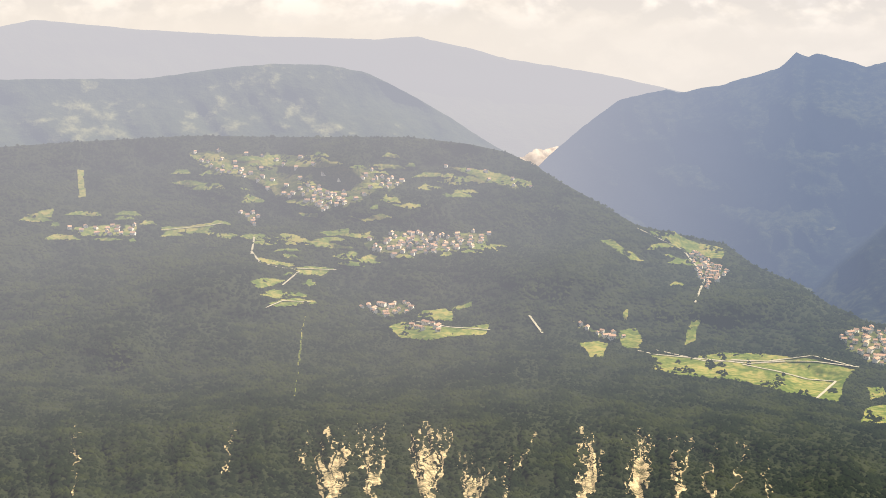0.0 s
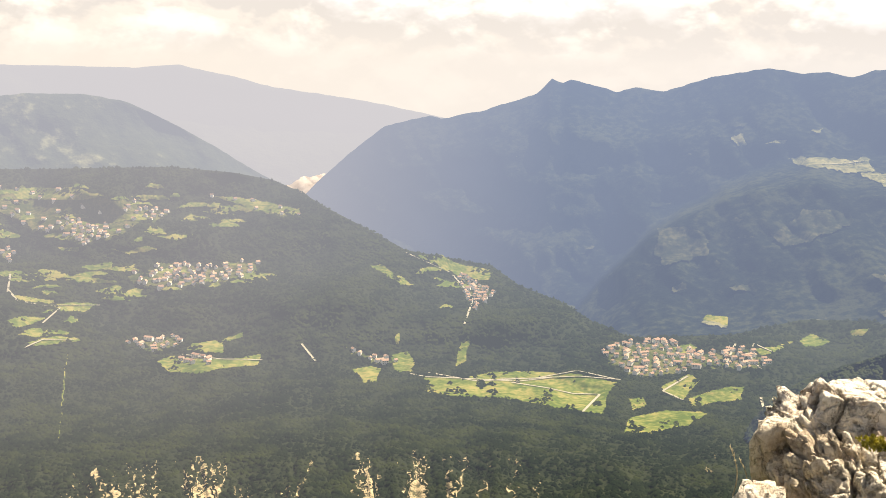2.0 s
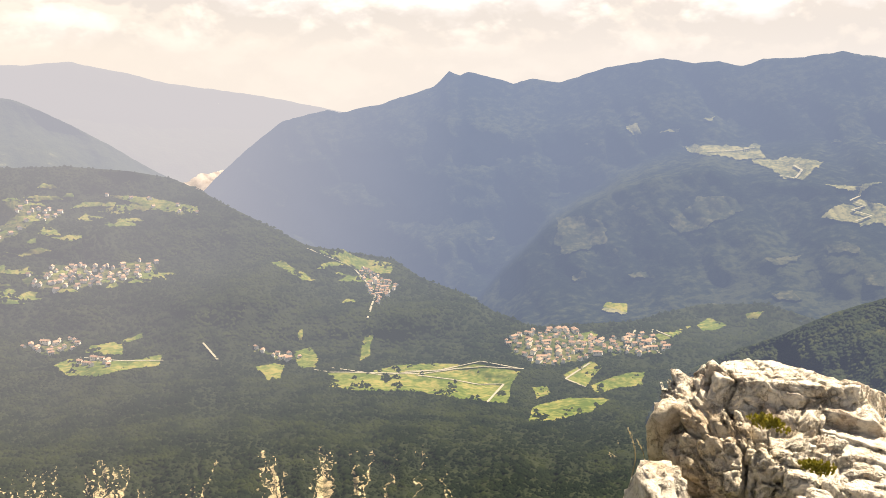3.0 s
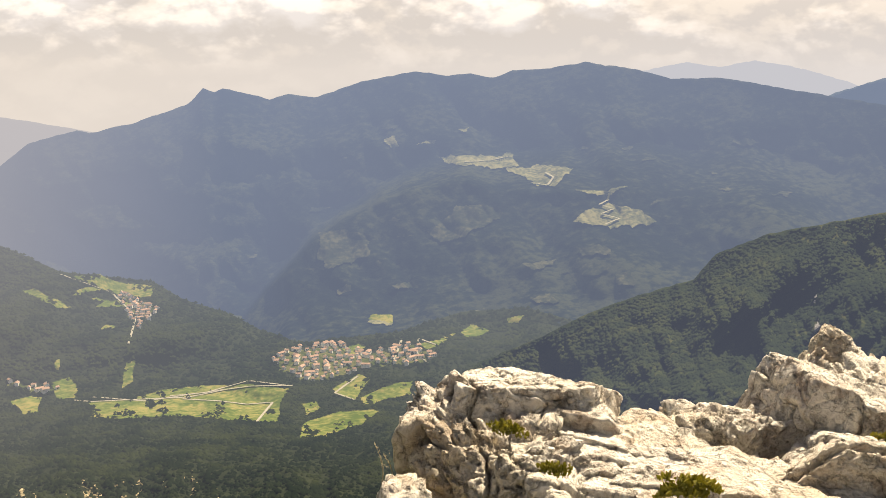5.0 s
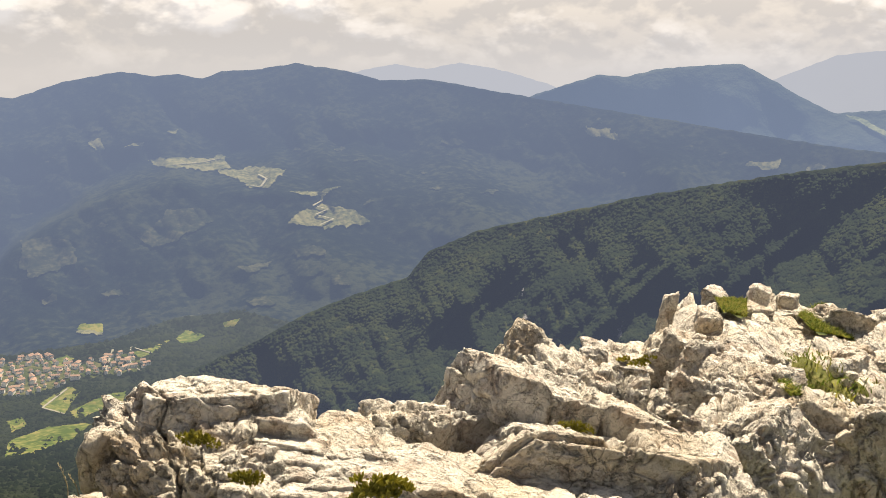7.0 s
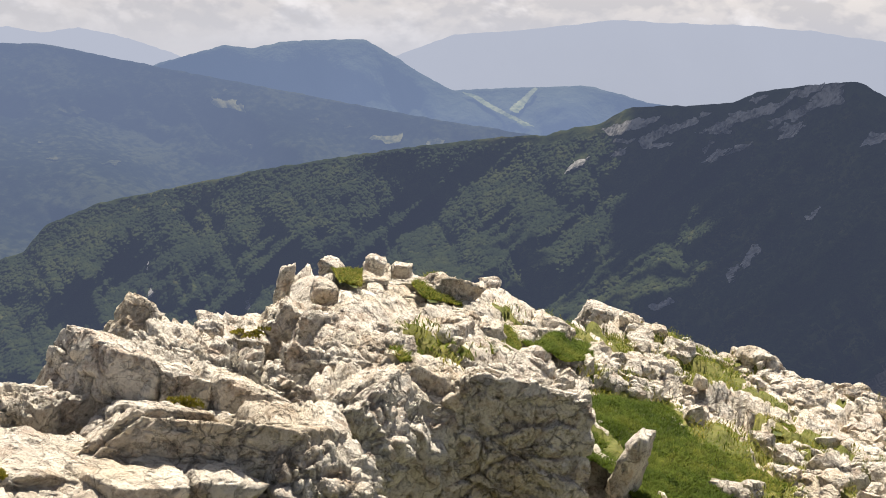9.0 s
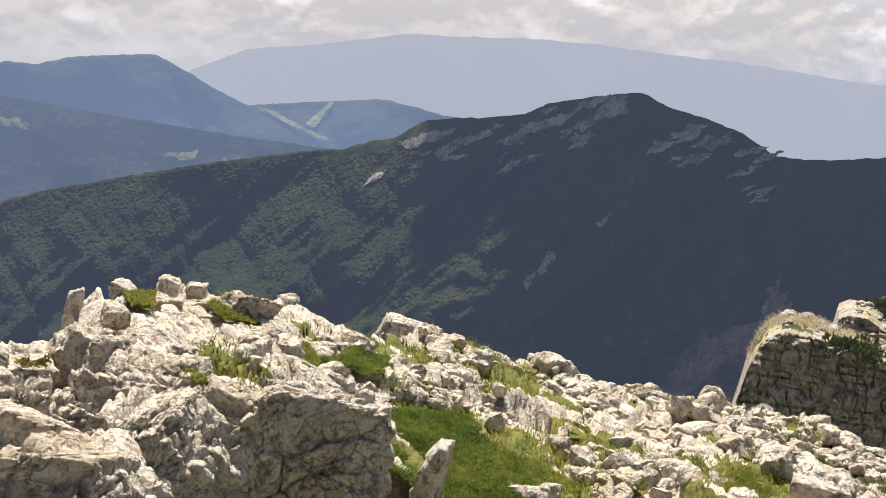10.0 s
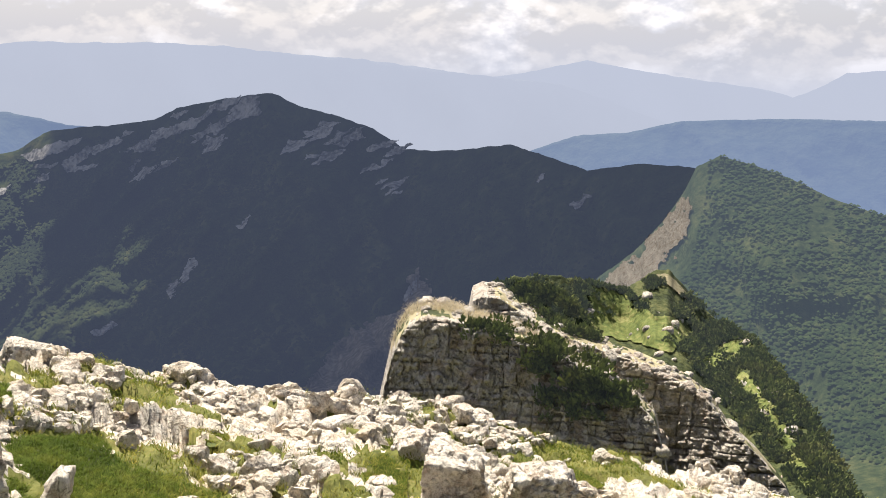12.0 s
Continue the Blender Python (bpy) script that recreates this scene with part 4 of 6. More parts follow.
meadow([(0.05, -7.62), (1.99, -7.76), (4.07, -8.23), (4.08, -8.58), (2.72, -8.44), (0.94, -7.95)])
meadow([(-16.68, -10.24), (-14.77, -10.14), (-13.88, -10.24), (-13.98, -10.66), (-16.39, -10.66)])
meadow([(-6.66, -9.76), (-5.71, -9.8), (-5.88, -10.02), (-6.58, -9.93)])
meadow([(0.91, -11.19), (2.15, -10.99), (1.71, -11.3)])
meadow([(-3.97, -10.72), (-3.35, -10.59), (-3.44, -10.84)])
meadow([(26.95, -13.34), (27.43, -12.93), (28.33, -13.25), (27.96, -13.47), (27.22, -13.57)])
meadow([(22.58, -12.71), (22.83, -12.44), (23.86, -12.52), (23.83, -12.90)])
meadow([(29.04, -12.70), (30.01, -12.50), (29.66, -12.90), (29.17, -12.93)])
meadow([(24.70, -13.86), (25.71, -13.68), (26.95, -13.22), (25.97, -13.91), (25.35, -14.15)])
meadow([(-18.68, -9.61), (-17.48, -9.36), (-17.50, -9.77), (-18.33, -9.82)])
meadow([(-16.38, -7.71), (-16.09, -7.72), (-16.10, -8.95), (-16.39, -9.00)])
meadow([(-6.46, -14.35), (-6.36, -14.35), (-6.90, -18.03), (-6.98, -18.03)])
# small fields scattered through the woods of the plateau
pick = random.Random(21)
for belt, count in (([(-12.5, -7.0), (-4, -7.0), (3.5, -7.9), (3.5, -8.4), (-3, -9.6), (-9.5, -9.3), (-12.5, -8.2)], 46), ([(-9.5, -10.6), (-4, -10.6), (2.5, -10.3), (2.5, -11.3), (-3, -12.2), (-8, -12.6)], 26), ([(-18.5, -9.3), (-12.5, -9.6), (-10, -10.3), (-14, -11), (-18.5, -10.6)], 12), ([(-9, -12.6), (-5, -12.4), (-3.5, -13.4), (-8, -14.2)], 8), ([(7, -10.2), (12.5, -11), (13.5, -13), (10, -12.5)], 8)):
    made = 0
    while made < count:
        a0, e0 = pick.uniform(-19, 14), pick.uniform(-14.5, -6.9)
        if not inside(belt, np.array([a0]), np.array([e0]))[0]:
            continue
        made += 1
        w, h = pick.uniform(0.25, 1.0), pick.uniform(0.08, 0.20)
        meadow([(a0 - w, e0 + h * pick.uniform(-1, 0.3)), (a0 - w * 0.2, e0 + h), (a0 + w * 0.6, e0 + h * pick.uniform(0.2, 1)), (a0 + w, e0 - h * 0.6), (a0 + 0.1 * w, e0 - h * pick.uniform(0.3, 1))])
far_meadow([(25.98, -5.32), (27.06, -5.22), (28.61, -5.31), (29.17, -5.18), (29.69, -5.74), (28.6, -5.82), (27.06, -5.76), (26.29, -5.63)])
far_meadow([(28.99, -5.79), (30.15, -5.72), (32.12, -5.76), (31.19, -6.67), (30.41, -6.67), (29.9, -6.28), (29.12, -6.05)])
far_meadow([(32.18, -6.77), (33.78, -6.83), (34.6, -6.57), (33.84, -7.09), (32.75, -7.02)])
far_meadow([(32.03, -8.26), (32.75, -7.74), (33.79, -7.37), (35.08, -7.67), (36.08, -8.27), (34.58, -8.42), (33.8, -8.58), (32.76, -8.33)])
far_meadow([(22.45, -12.85), (22.81, -12.61), (23.85, -12.72), (23.74, -13.07)])
far_meadow([(26.93, -13.54), (26.99, -13.11), (27.64, -12.96), (28.35, -13.43), (27.51, -13.75)])
far_meadow([(29.04, -12.9), (29.76, -12.59), (30.07, -12.8), (29.36, -13.1)])
far_meadow([(23.45, -4.54), (24.01, -4.31), (24.05, -4.95), (23.62, -4.89)])
far_meadow([(24.51, -4.8), (25.79, -4.6), (25.73, -4.81)])
far_meadow([(26.77, -4.05), (27.33, -3.95), (27.2, -4.18)])
far_meadow([(45.47, -4.0), (46.82, -3.87), (47.12, -4.51), (46.24, -4.23)])
far_meadow([(52.67, -5.34), (54.33, -5.01), (54.25, -5.34), (53.76, -5.58), (53.33, -5.37)])
far_meadow([(55.23, -5.39), (55.87, -5.22), (56.28, -5.27), (56.2, -5.5), (55.39, -5.58)])
far_meadow([(45.47, -3.77), (46.3, -3.99), (47.03, -4.1), (47.0, -4.49), (46.32, -4.24)])
far_meadow([(25.29, -8.75), (26.26, -8.19), (26.78, -7.53), (28.6, -7.54), (28.96, -7.9), (28.07, -8.51), (27.03, -9.02), (25.98, -9.22)], far_olive)
far_meadow([(20.43, -8.75), (21.63, -8.55), (22.85, -8.86), (22.67, -9.83), (20.86, -10.47), (20.32, -9.82)], far_olive)
far_meadow([(23.83, -11.18), (24.66, -10.89), (25.12, -11.28), (24.13, -11.37)], far_olive)
far_meadow([(31.59, -10.48), (33.29, -10.08), (33.95, -10.41), (32.77, -10.68)], far_olive)
far_meadow([(29.76, -10.17), (31.2, -9.99), (31.25, -10.32), (30.15, -10.43)], far_olive)
far_meadow([(32.24, -9.39), (33.81, -9.25), (33.94, -9.76), (32.51, -9.85)], far_olive)
far_meadow([(33.95, -10.66), (34.86, -10.4), (35.13, -11.03), (34.22, -11.18)], far_olive)
far_meadow([(26.99, -12.34), (28.31, -12.22), (28.57, -12.53), (27.25, -12.62)], far_olive)
far_meadow([(30.15, -11.72), (31.2, -11.51), (31.47, -11.87), (30.41, -12.02)], far_olive)
far_meadow([(21.04, -11.31), (21.82, -11.08), (22.07, -11.39), (21.16, -11.62)], far_olive)
# small clearings in the far woods
pick = random.Random(31)
for k in range(34):
    a0, e0 = pick.uniform(17, 52), pick.uniform(-10.5, -3.4)
    w, h = pick.uniform(0.15, 0.7), pick.uniform(0.05, 0.16)
    far_meadow([(a0 - w, e0 - h * 0.5), (a0, e0 + h), (a0 + w, e0 + h * 0.3), (a0 + 0.3 * w, e0 - h)], far_olive)
ski([(56.71, -2.99), (57.34, -3.07), (60.31, -4.44), (59.82, -4.47), (58.27, -3.77)])
ski([(59.01, -3.72), (60.15, -2.65), (60.29, -2.77), (59.52, -3.89)])
patch("quarry", far_lands[0][1], [(3.3, -7.2), (4.1, -6.8), (5.35, -6.63), (5.6, -6.95), (5.0, -7.6), (3.9, -7.55)], quarry_stone, "pale quarry at the mouth of a gorge", "quarry", 0.01, 0.03, 0.1)
for k, (a0, e0, w, h) in enumerate(((64.3, -4.2, 1.1, 0.5), (65.6, -4.6, 0.7, 0.6), (66.7, -4.0, 0.9, 0.4), (68.6, -3.9, 0.8, 0.5), (69.9, -3.2, 1.2, 0.5), (71.2, -3.4, 0.7, 0.4), (72.8, -2.6, 0.9, 0.35), (77.6, -3.7, 0.7, 0.35), (78.9, -4.0, 0.5, 0.25), (70.3, -9.6, 0.4, 0.6), (69.6, -10.3, 0.35, 0.5),
                                    (72.9, -7.4, 0.35, 0.35), (66.6, -12.0, 0.6, 0.4), (42.9, -11.3, 0.09, 0.7), (43.1, -12.4, 0.14, 0.6), (47.6, -12.9, 0.12, 0.6), (68.0, -4.9, 0.3, 0.35), (75.0, -4.1, 0.25, 0.2), (80.5, -10.4, 0.5, 0.6), (86.3, -5.3, 0.15, 0.3), (88.2, -6.3, 0.5, 0.4))):
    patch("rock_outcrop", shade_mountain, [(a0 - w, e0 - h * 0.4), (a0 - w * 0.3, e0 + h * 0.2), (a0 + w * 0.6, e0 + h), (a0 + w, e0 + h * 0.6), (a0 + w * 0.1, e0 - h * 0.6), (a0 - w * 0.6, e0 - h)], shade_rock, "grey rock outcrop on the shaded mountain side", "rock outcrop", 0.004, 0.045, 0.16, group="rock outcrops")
pick = random.Random(17)
for k in range(46):
    a0 = pick.choice((pick.uniform(62, 72), pick.uniform(64, 75), pick.uniform(75, 80)))
    e0 = float(shade_mountain.crest(a0)) - pick.uniform(0.25, 2.1) ** 1.15
    w, h = pick.uniform(0.15, 0.42), pick.uniform(0.12, 0.5)
    patch("rock_outcrop", shade_mountain, [(a0 - w - h, e0 - h), (a0 - w + 0.3 * h, e0 + 0.5 * h), (a0 + w + h, e0 + h), (a0 + w - 0.2 * h, e0 - 0.2 * h)], shade_rock, "streak of grey rock under the shaded crest", "rock outcrop", 0.004, 0.04, 0.13, group="rock outcrops")
brown_scree = ground_cover("brown_scree", [(0.36, (0.045, 0.040, 0.028)), (0.5, (0.10, 0.085, 0.06)), (0.64, (0.20, 0.17, 0.125))], (0.03, 0.25), bump=0.6, painted_haze=SHADE_HAZE)
patch("scree_slope", shade_mountain, [(75.3, -15.4), (75.9, -14.5), (77.2, -12.7), (78.6, -11.9), (80.1, -11.4), (80.4, -9.6), (80.8, -9.3), (81.2, -10.2), (81.5, -12), (81.5, -16), (75.6, -16)], brown_scree, "steep brown scree slope below the cliff", "scree", 0.004, 0.06, 0.25)
for poly in ([(-2.7, -15.9), (-2.2, -15.5), (-1.6, -15.8), (-1.9, -16.2)],):
    CLEAR.append((valley, poly))


def gully(az, el0, el1, wide, lean, seed):
    """A pale eroded channel that runs down a steep wooded slope, branching and narrow at its head."""
    poly, rng = [], random.Random(seed)
    n = 7
    left, right = [], []
    for k in range(n):
        t = k / (n - 1)
        mid = az + lean * t + 0.10 * rng.uniform(-1, 1)
        half = 0.85 * wide * (0.35 + 0.65 * math.sin(min(1, t * 1.3) * 1.57)) * rng.uniform(0.45, 1.0)
        e = el0 + (el1 - el0) * t
        left.append((mid - half, e)); right.append((mid + half, e))
    patch("eroded_gully", valley, left + right[::-1], scree, "pale eroded gully in a wooded slope", "gully", 0.002, 0.035, 0.28, group="eroded gullies")


for az, el0, el1, wide, lean in ((-16.9, -18.9, -22, 0.10, -0.3), (-9.6, -18.6, -21.8, 0.12, -0.9), (4.7, -19.3, -21.4, 0.12, -1.1), (8.9, -19.4, -22, 0.12, 0.2), (13.1, -19.4, -21.5, 0.12, -0.6), (14.4, -19.0, -21.5, 0.15, -0.4), (12.6, -19.8, -22, 0.11, 0.3), (15.3, -20.0, -22, 0.11, 0.2), (23.4, -18.5, -19.4, 0.07, 0.1), (24.0, -19.6, -20.3, 0.1, 0.8)):
    gully(az, el0, el1, wide, lean, int(az * 10) + 500)
# fans of branching channels that meet further down
pick = random.Random(8)
for az, el0, el1, spread, count, wide in ((-5.2, -19.2, -22.8, 2.6, 9, 0.18), (-3.3, -18.9, -22.6, 1.4, 6, 0.15), (-0.5, -19.1, -22.8, 2.0, 9, 0.23), (1.7, -20.3, -23.2, 1.8, 8, 0.23), (3.2, -20.4, -23, 0.9, 4, 0.12), (7.1, -19.2, -23, 1.2, 6, 0.22), (9.6, -19.0, -22.8, 0.9, 5, 0.22), (11.4, -18.9, -22.4, 1.0, 5, 0.17)):
    for k in range(count):
        off = 1.35 * spread * ((k + 0.5) / count - 0.5) + pick.uniform(-0.08, 0.08)
        gully(az + off, el0 - 0.9 * pick.random() ** 2 - 0.15 * abs(off), el1 + 0.5 * pick.random(), wide * pick.uniform(0.5, 1.1), -off * 0.8, 700 + int(az * 10) + k)


def road(land, pts, wide, near=0.0022):
    """A pale narrow road laid over the land."""
    pts = np.array(pts)
    t = np.linspace(0, len(pts) - 1, 12 * len(pts))
    A, E = np.interp(t, range(len(pts)), pts[:, 0]), np.interp(t, range(len(pts)), pts[:, 1])
    r = land.reach(A, E) * (1 - near)
    C = spot(A, E, r)
    d = np.gradient(C, axis=0); d[:, 2] = 0
    side = np.stack([d[:, 1], -d[:, 0], 0 * d[:, 0]], -1) / np.maximum(np.linalg.norm(d, axis=1)[:, None], 1e-6) * wide / 2
    up = np.array([0, 0, 0.8])
    P = np.stack([C - side + up, C + side + up], 1)
    tagged(new("road", raw_mesh("road", P.reshape(-1, 3), grid_faces(len(C), 2), dirt_road)), "pale winding country road between meadows", "road", kind="structure")


for pts in [
    [(13.45, -15.81), (15.05, -15.76), (17.04, -15.32), (18.77, -15.60)],
    [(13.99, -15.98), (15.59, -16.15), (16.93, -16.37), (18.13, -16.33), (17.35, -17.17)],
    [(15.85, -15.69), (14.26, -15.92), (9.99, -15.82), (9.20, -15.69)],
    [(22.12, -15.27), (21.02, -16.01), (21.96, -16.34)],
    [(25.85, -13.92), (24.94, -13.60), (24.84, -14.23), (25.38, -14.70)],
    [(24.17, -13.69), (23.83, -14.55)],
    [(8.93, -10.19), (11.03, -11.08), (12.09, -12.23), (11.70, -13.39)],
    [(2.29, -15.04), (0.38, -14.96), (-1.36, -14.70)],
    [(-8.24, -14.07), (-7.45, -13.77), (-6.14, -13.84)],
    [(-8.85, -11.51), (-8.47, -12.02), (-7.44, -12.29), (-4.96, -12.39)],
    [(-6.66, -12.43), (-7.44, -13.06)],
    [(-12.88, -10.49), (-10.74, -10.33), (-10.10, -10.22)],
    [(10.02, -15.62), (12.36, -15.97), (17.11, -15.57), (19.06, -15.62)],
    [(25.44, -15.95), (25.65, -16.56)],
    [(4.10, -14.34), (4.74, -15.11)],
    [(-8.71, -10.87), (-8.85, -11.63)],
]:
    road(valley, pts, 4.5)
for pts in [
    [(33.73, -6.96), (33.66, -7.27), (33.27, -7.48), (33.95, -7.65), (33.38, -7.89), (34.21, -8.09), (33.59, -8.35)],
    [(30.15, -6.51), (30.93, -6.61), (31.19, -6.25), (30.83, -6.05)],
    [(27.06, -5.58), (28.35, -5.48), (29.12, -5.33)],
]:
    road(massif, pts, 6.5, 0.006)


def clear_of(land, a, e):
    ok = np.ones(len(a), bool)
    for other, poly in CLEAR:
        if other is land:
            ok &= ~inside(poly, a + 0.08 * fbm(a * 3.1, e * 3.1, 3, 2), e)
    return ok


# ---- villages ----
roof_red = ground_cover("roof_red", [(0.3, (0.24, 0.15, 0.11)), (0.7, (0.42, 0.28, 0.20))], (0.01, 0.2), island=0.3, painted_haze=VALLEY_HAZE)
wall_plaster = ground_cover("wall_plaster", [(0.3, (0.55, 0.50, 0.42)), (0.7, (0.78, 0.75, 0.68))], (0.02, 0.3), island=0.2, painted_haze=VALLEY_HAZE)
window_dark, wnt, WN = material("window_dark")
wb, wo = WN("ShaderNodeBsdfPrincipled"), WN("ShaderNodeOutputMaterial")
wb.inputs["Base Color"].default_value, wb.inputs["Roughness"].default_value = (0.05, 0.055, 0.06, 1), 0.2
link(wnt, wb.outputs[0], wo.inputs["Surface"])


def part(name, bm, mat, parent, label=""):
    me = bpy.data.meshes.new(name)
    bm.to_mesh(me); bm.free()
    me.materials.append(mat)
    ob = new(name, me)
    ob.parent = parent
    return tagged(ob, label) if label else ob


def box(bm, x0, x1, y0, y1, z0, z1):
    made = bmesh.ops.create_cube(bm, size=1.0)
    for v in made["verts"]:
        v.co = ((x0 + x1) / 2 + v.co.x * (x1 - x0), (y0 + y1) / 2 + v.co.y * (y1 - y0), (z0 + z1) / 2 + v.co.z * (z1 - z0))


def house(long, deep, high, pitch):
    """A village house: plastered walls with gables, a tiled roof with eaves and a chimney, rows of windows."""
    base = new("house")
    bm = bmesh.new()
    box(bm, -long / 2, long / 2, -deep / 2, deep / 2, -4, high)
    for s in (-1, 1):
        a, b, c = (bm.verts.new((s * long / 2, -deep / 2, high)), bm.verts.new((s * long / 2, deep / 2, high)), bm.verts.new((s * long / 2, 0, high + pitch)))
        bm.faces.new((a, b, c))
    part("wall", bm, wall_plaster, base)
    bm = bmesh.new()
    o = 0.8
    drop = pitch * o / (deep / 2)
    ridge = [bm.verts.new((s * (long / 2 + o), 0, high + pitch + k)) for k in (0.35, 0) for s in (-1, 1)]
    for side in (-1, 1):
        eave = [bm.verts.new((s * (long / 2 + o), side * (deep / 2 + o), high - drop + k)) for k in (0.35, 0) for s in (-1, 1)]
        bm.faces.new((ridge[0], ridge[1], eave[1], eave[0])); bm.faces.new((ridge[2], eave[2], eave[3], ridge[3]))
        bm.faces.new((eave[0], eave[1], eave[3], eave[2]))
        for s in (0, 1):
            bm.faces.new((ridge[s], eave[s], eave[2 + s], ridge[2 + s]))
    roof = part("roof", bm, roof_red, base, "reddish tiled roof")
    bm = bmesh.new(); box(bm, long * 0.2, long * 0.2 + 0.8, -0.4, 0.4, high + pitch * 0.5, high + pitch + 1.2)
    part("chimney", bm, wall_plaster, roof)
    for side in (-1, 1):
        for k in range(3):
            for floor in range(2):
                bm = bmesh.new()
                x = (k - 1) * long * 0.3
                box(bm, x - 0.6, x + 0.6, side * deep / 2 - 0.05, side * deep / 2 + 0.08, 1.0 + floor * high * 0.48, 2.6 + floor * high * 0.48)
                part("window", bm, window_dark, base)
    return base


KINDS = [house(11, 9, 6.5, 2.8), house(15, 10, 7.5, 3.0), house(9, 8, 5.5, 2.6), house(22, 11, 6.5, 2.4)]
HOUSES = []
FAR_HOUSES = []


def village(poly, spacing, detailed):
    rng = random.Random(int(abs(poly[0][0]) * 100))
    xs, ys = [p[0] for p in poly], [p[1] for p in poly]
    spots = []
    draw = np.random.default_rng(int(abs(poly[0][0]) * 100))
    a, e = draw.uniform(min(xs), max(xs), 1500), draw.uniform(min(ys), max(ys), 1500)
    ok = inside(poly, a, e)
    for p in valley.where(a[ok], e[ok]):
        if all(math.hypot(p[0] - q[0], p[1] - q[1]) > spacing for q in spots):
            spots.append(p)
    for p in spots:
        turn = rng.choice((20, 110, 65, 155)) + rng.uniform(-18, 18)
        (HOUSES if detailed else FAR_HOUSES).append((p, turn, rng.choice((0, 0, 1, 2, 2, 3) if detailed else (0, 1, 2)), rng.uniform(0.62, 0.92)))
    if spacing > 60:
        return
    big = [(a + 0.0, e) for a, e in poly]
    GARDENS.append(big)
    patch("village_green", valley, big, garden_grass, "grass and gardens between village houses", "garden", 0.0008, 0.06, 0.2)


village([(17.94, -14.43), (19.11, -14.00), (20.81, -13.81), (22.65, -14.23), (24.70, -13.86), (25.75, -14.43), (24.75, -14.87), (22.93, -14.72), (21.65, -15.17), (19.82, -15.51), (18.61, -14.92)], 17, True)
village([(11.29, -11.08), (13.14, -11.96), (12.22, -12.82), (11.69, -12.11)], 15, True)
village([(-3.92, -14.12), (-1.58, -13.87), (-1.35, -14.26), (-2.59, -14.56)], 18, True)
village([(-1.61, -14.86), (-0.11, -14.81), (-0.13, -15.19), (-1.37, -15.12)], 24, True)
village([(6.18, -14.59), (8.67, -15.18), (7.88, -15.30), (6.31, -14.77)], 17, True)
village([(-3.52, -11.41), (-1.69, -10.62), (1.99, -10.95), (0.42, -11.50), (-2.20, -11.79)], 21, False)
village([(-7.66, -8.97), (-5.86, -8.59), (-4.31, -9.35), (-5.34, -9.61)], 20, False)
village([(-17.16, -10.28), (-13.87, -10.26), (-14.01, -10.76), (-15.48, -10.66)], 23, False)
village([(-11.18, -7.42), (-8.16, -8.07), (-7.91, -8.33), (-9.94, -8.06)], 23, False)
village([(-3.79, -8.07), (-1.71, -8.31), (-2.49, -8.83)], 24, False)
village([(-9.46, -9.72), (-8.44, -9.85), (-8.70, -10.36)], 24, False)
village([(-11.71, -7.05), (-10.73, -6.98), (-8.43, -7.17), (-6.26, -7.26), (-4.56, -7.61), (-3.36, -7.78), (-2.85, -8.72), (-4.23, -9.41), (-5.61, -9.75), (-6.96, -9.14), (-7.97, -8.87), (-8.79, -8.35), (-9.94, -8.08), (-10.91, -7.65)], 40, False)
village([(-3.72, -11.14), (-2.16, -10.62), (0.3, -10.79), (2.06, -10.51), (2.25, -11.12), (0.31, -11.57), (-2.16, -11.83), (-3.55, -11.4)], 36, False)
village([(-0.07, -7.67), (1.33, -7.74), (3.09, -8.15), (4.15, -8.56), (3.09, -8.58), (1.33, -8.09)], 48, False)
for p, turn, kind, grow in HOUSES[:300]:
    ob = copy_thing(KINDS[kind], pose(p[0], p[1], p[2] + 1.5, 0, 0, turn) @ Matrix.Scale(grow, 4))
    tagged(ob, ("small plastered village house with a reddish roof", "tall plastered village house with a reddish roof", "little white house with a reddish roof", "long low building with a reddish roof")[kind], "house", "village houses")
for k, ob in enumerate(KINDS):
    p = valley.where(np.array([20.2 + k * 0.4]), np.array([-13.9]))[0]
    ob.matrix_world = pose(p[0], p[1], p[2] + 1.5, 0, 0, 30 * k)
    tagged(ob, "plastered village house with a reddish roof", "house", "village houses")
# the countless houses of the upper villages
V, F, n = [], [], 0
roofs, RF = [], []
for p, turn, kind, grow in FAR_HOUSES:
    c, s = math.cos(radians(turn)), math.sin(radians(turn))
    L, D, H = (6.5 * grow, 5.2 * grow, 6.5)
    q = np.array([(-L, -D, -4), (L, -D, -4), (L, D, -4), (-L, D, -4), (-L, -D, H), (L, -D, H), (L, D, H), (-L, D, H)])
    q = np.stack([q[:, 0] * c - q[:, 1] * s, q[:, 0] * s + q[:, 1] * c, q[:, 2]], -1) + p
    V.append(q); F += [(n, n + 1, n + 5, n + 4), (n + 1, n + 2, n + 6, n + 5), (n + 2, n + 3, n + 7, n + 6), (n + 3, n, n + 4, n + 7)]
    t = np.array([(-L - .7, -D - .7, H - .4), (L + .7, -D - .7, H - .4), (L + .7, 0, H + 3), (-L - .7, 0, H + 3), (L + .7, D + .7, H - .4), (-L - .7, D + .7, H - .4)])
    t = np.stack([t[:, 0] * c - t[:, 1] * s, t[:, 0] * s + t[:, 1] * c, t[:, 2]], -1) + p
    k = len(roofs) * 6
    roofs.append(t); RF += [(k, k + 1, k + 2, k + 3), (k + 3, k + 2, k + 4, k + 5)]
    n += 8
upper = new("village_houses")
tagged(upper, "many small plastered houses with reddish roofs on the plateau", "village", kind="stuff")
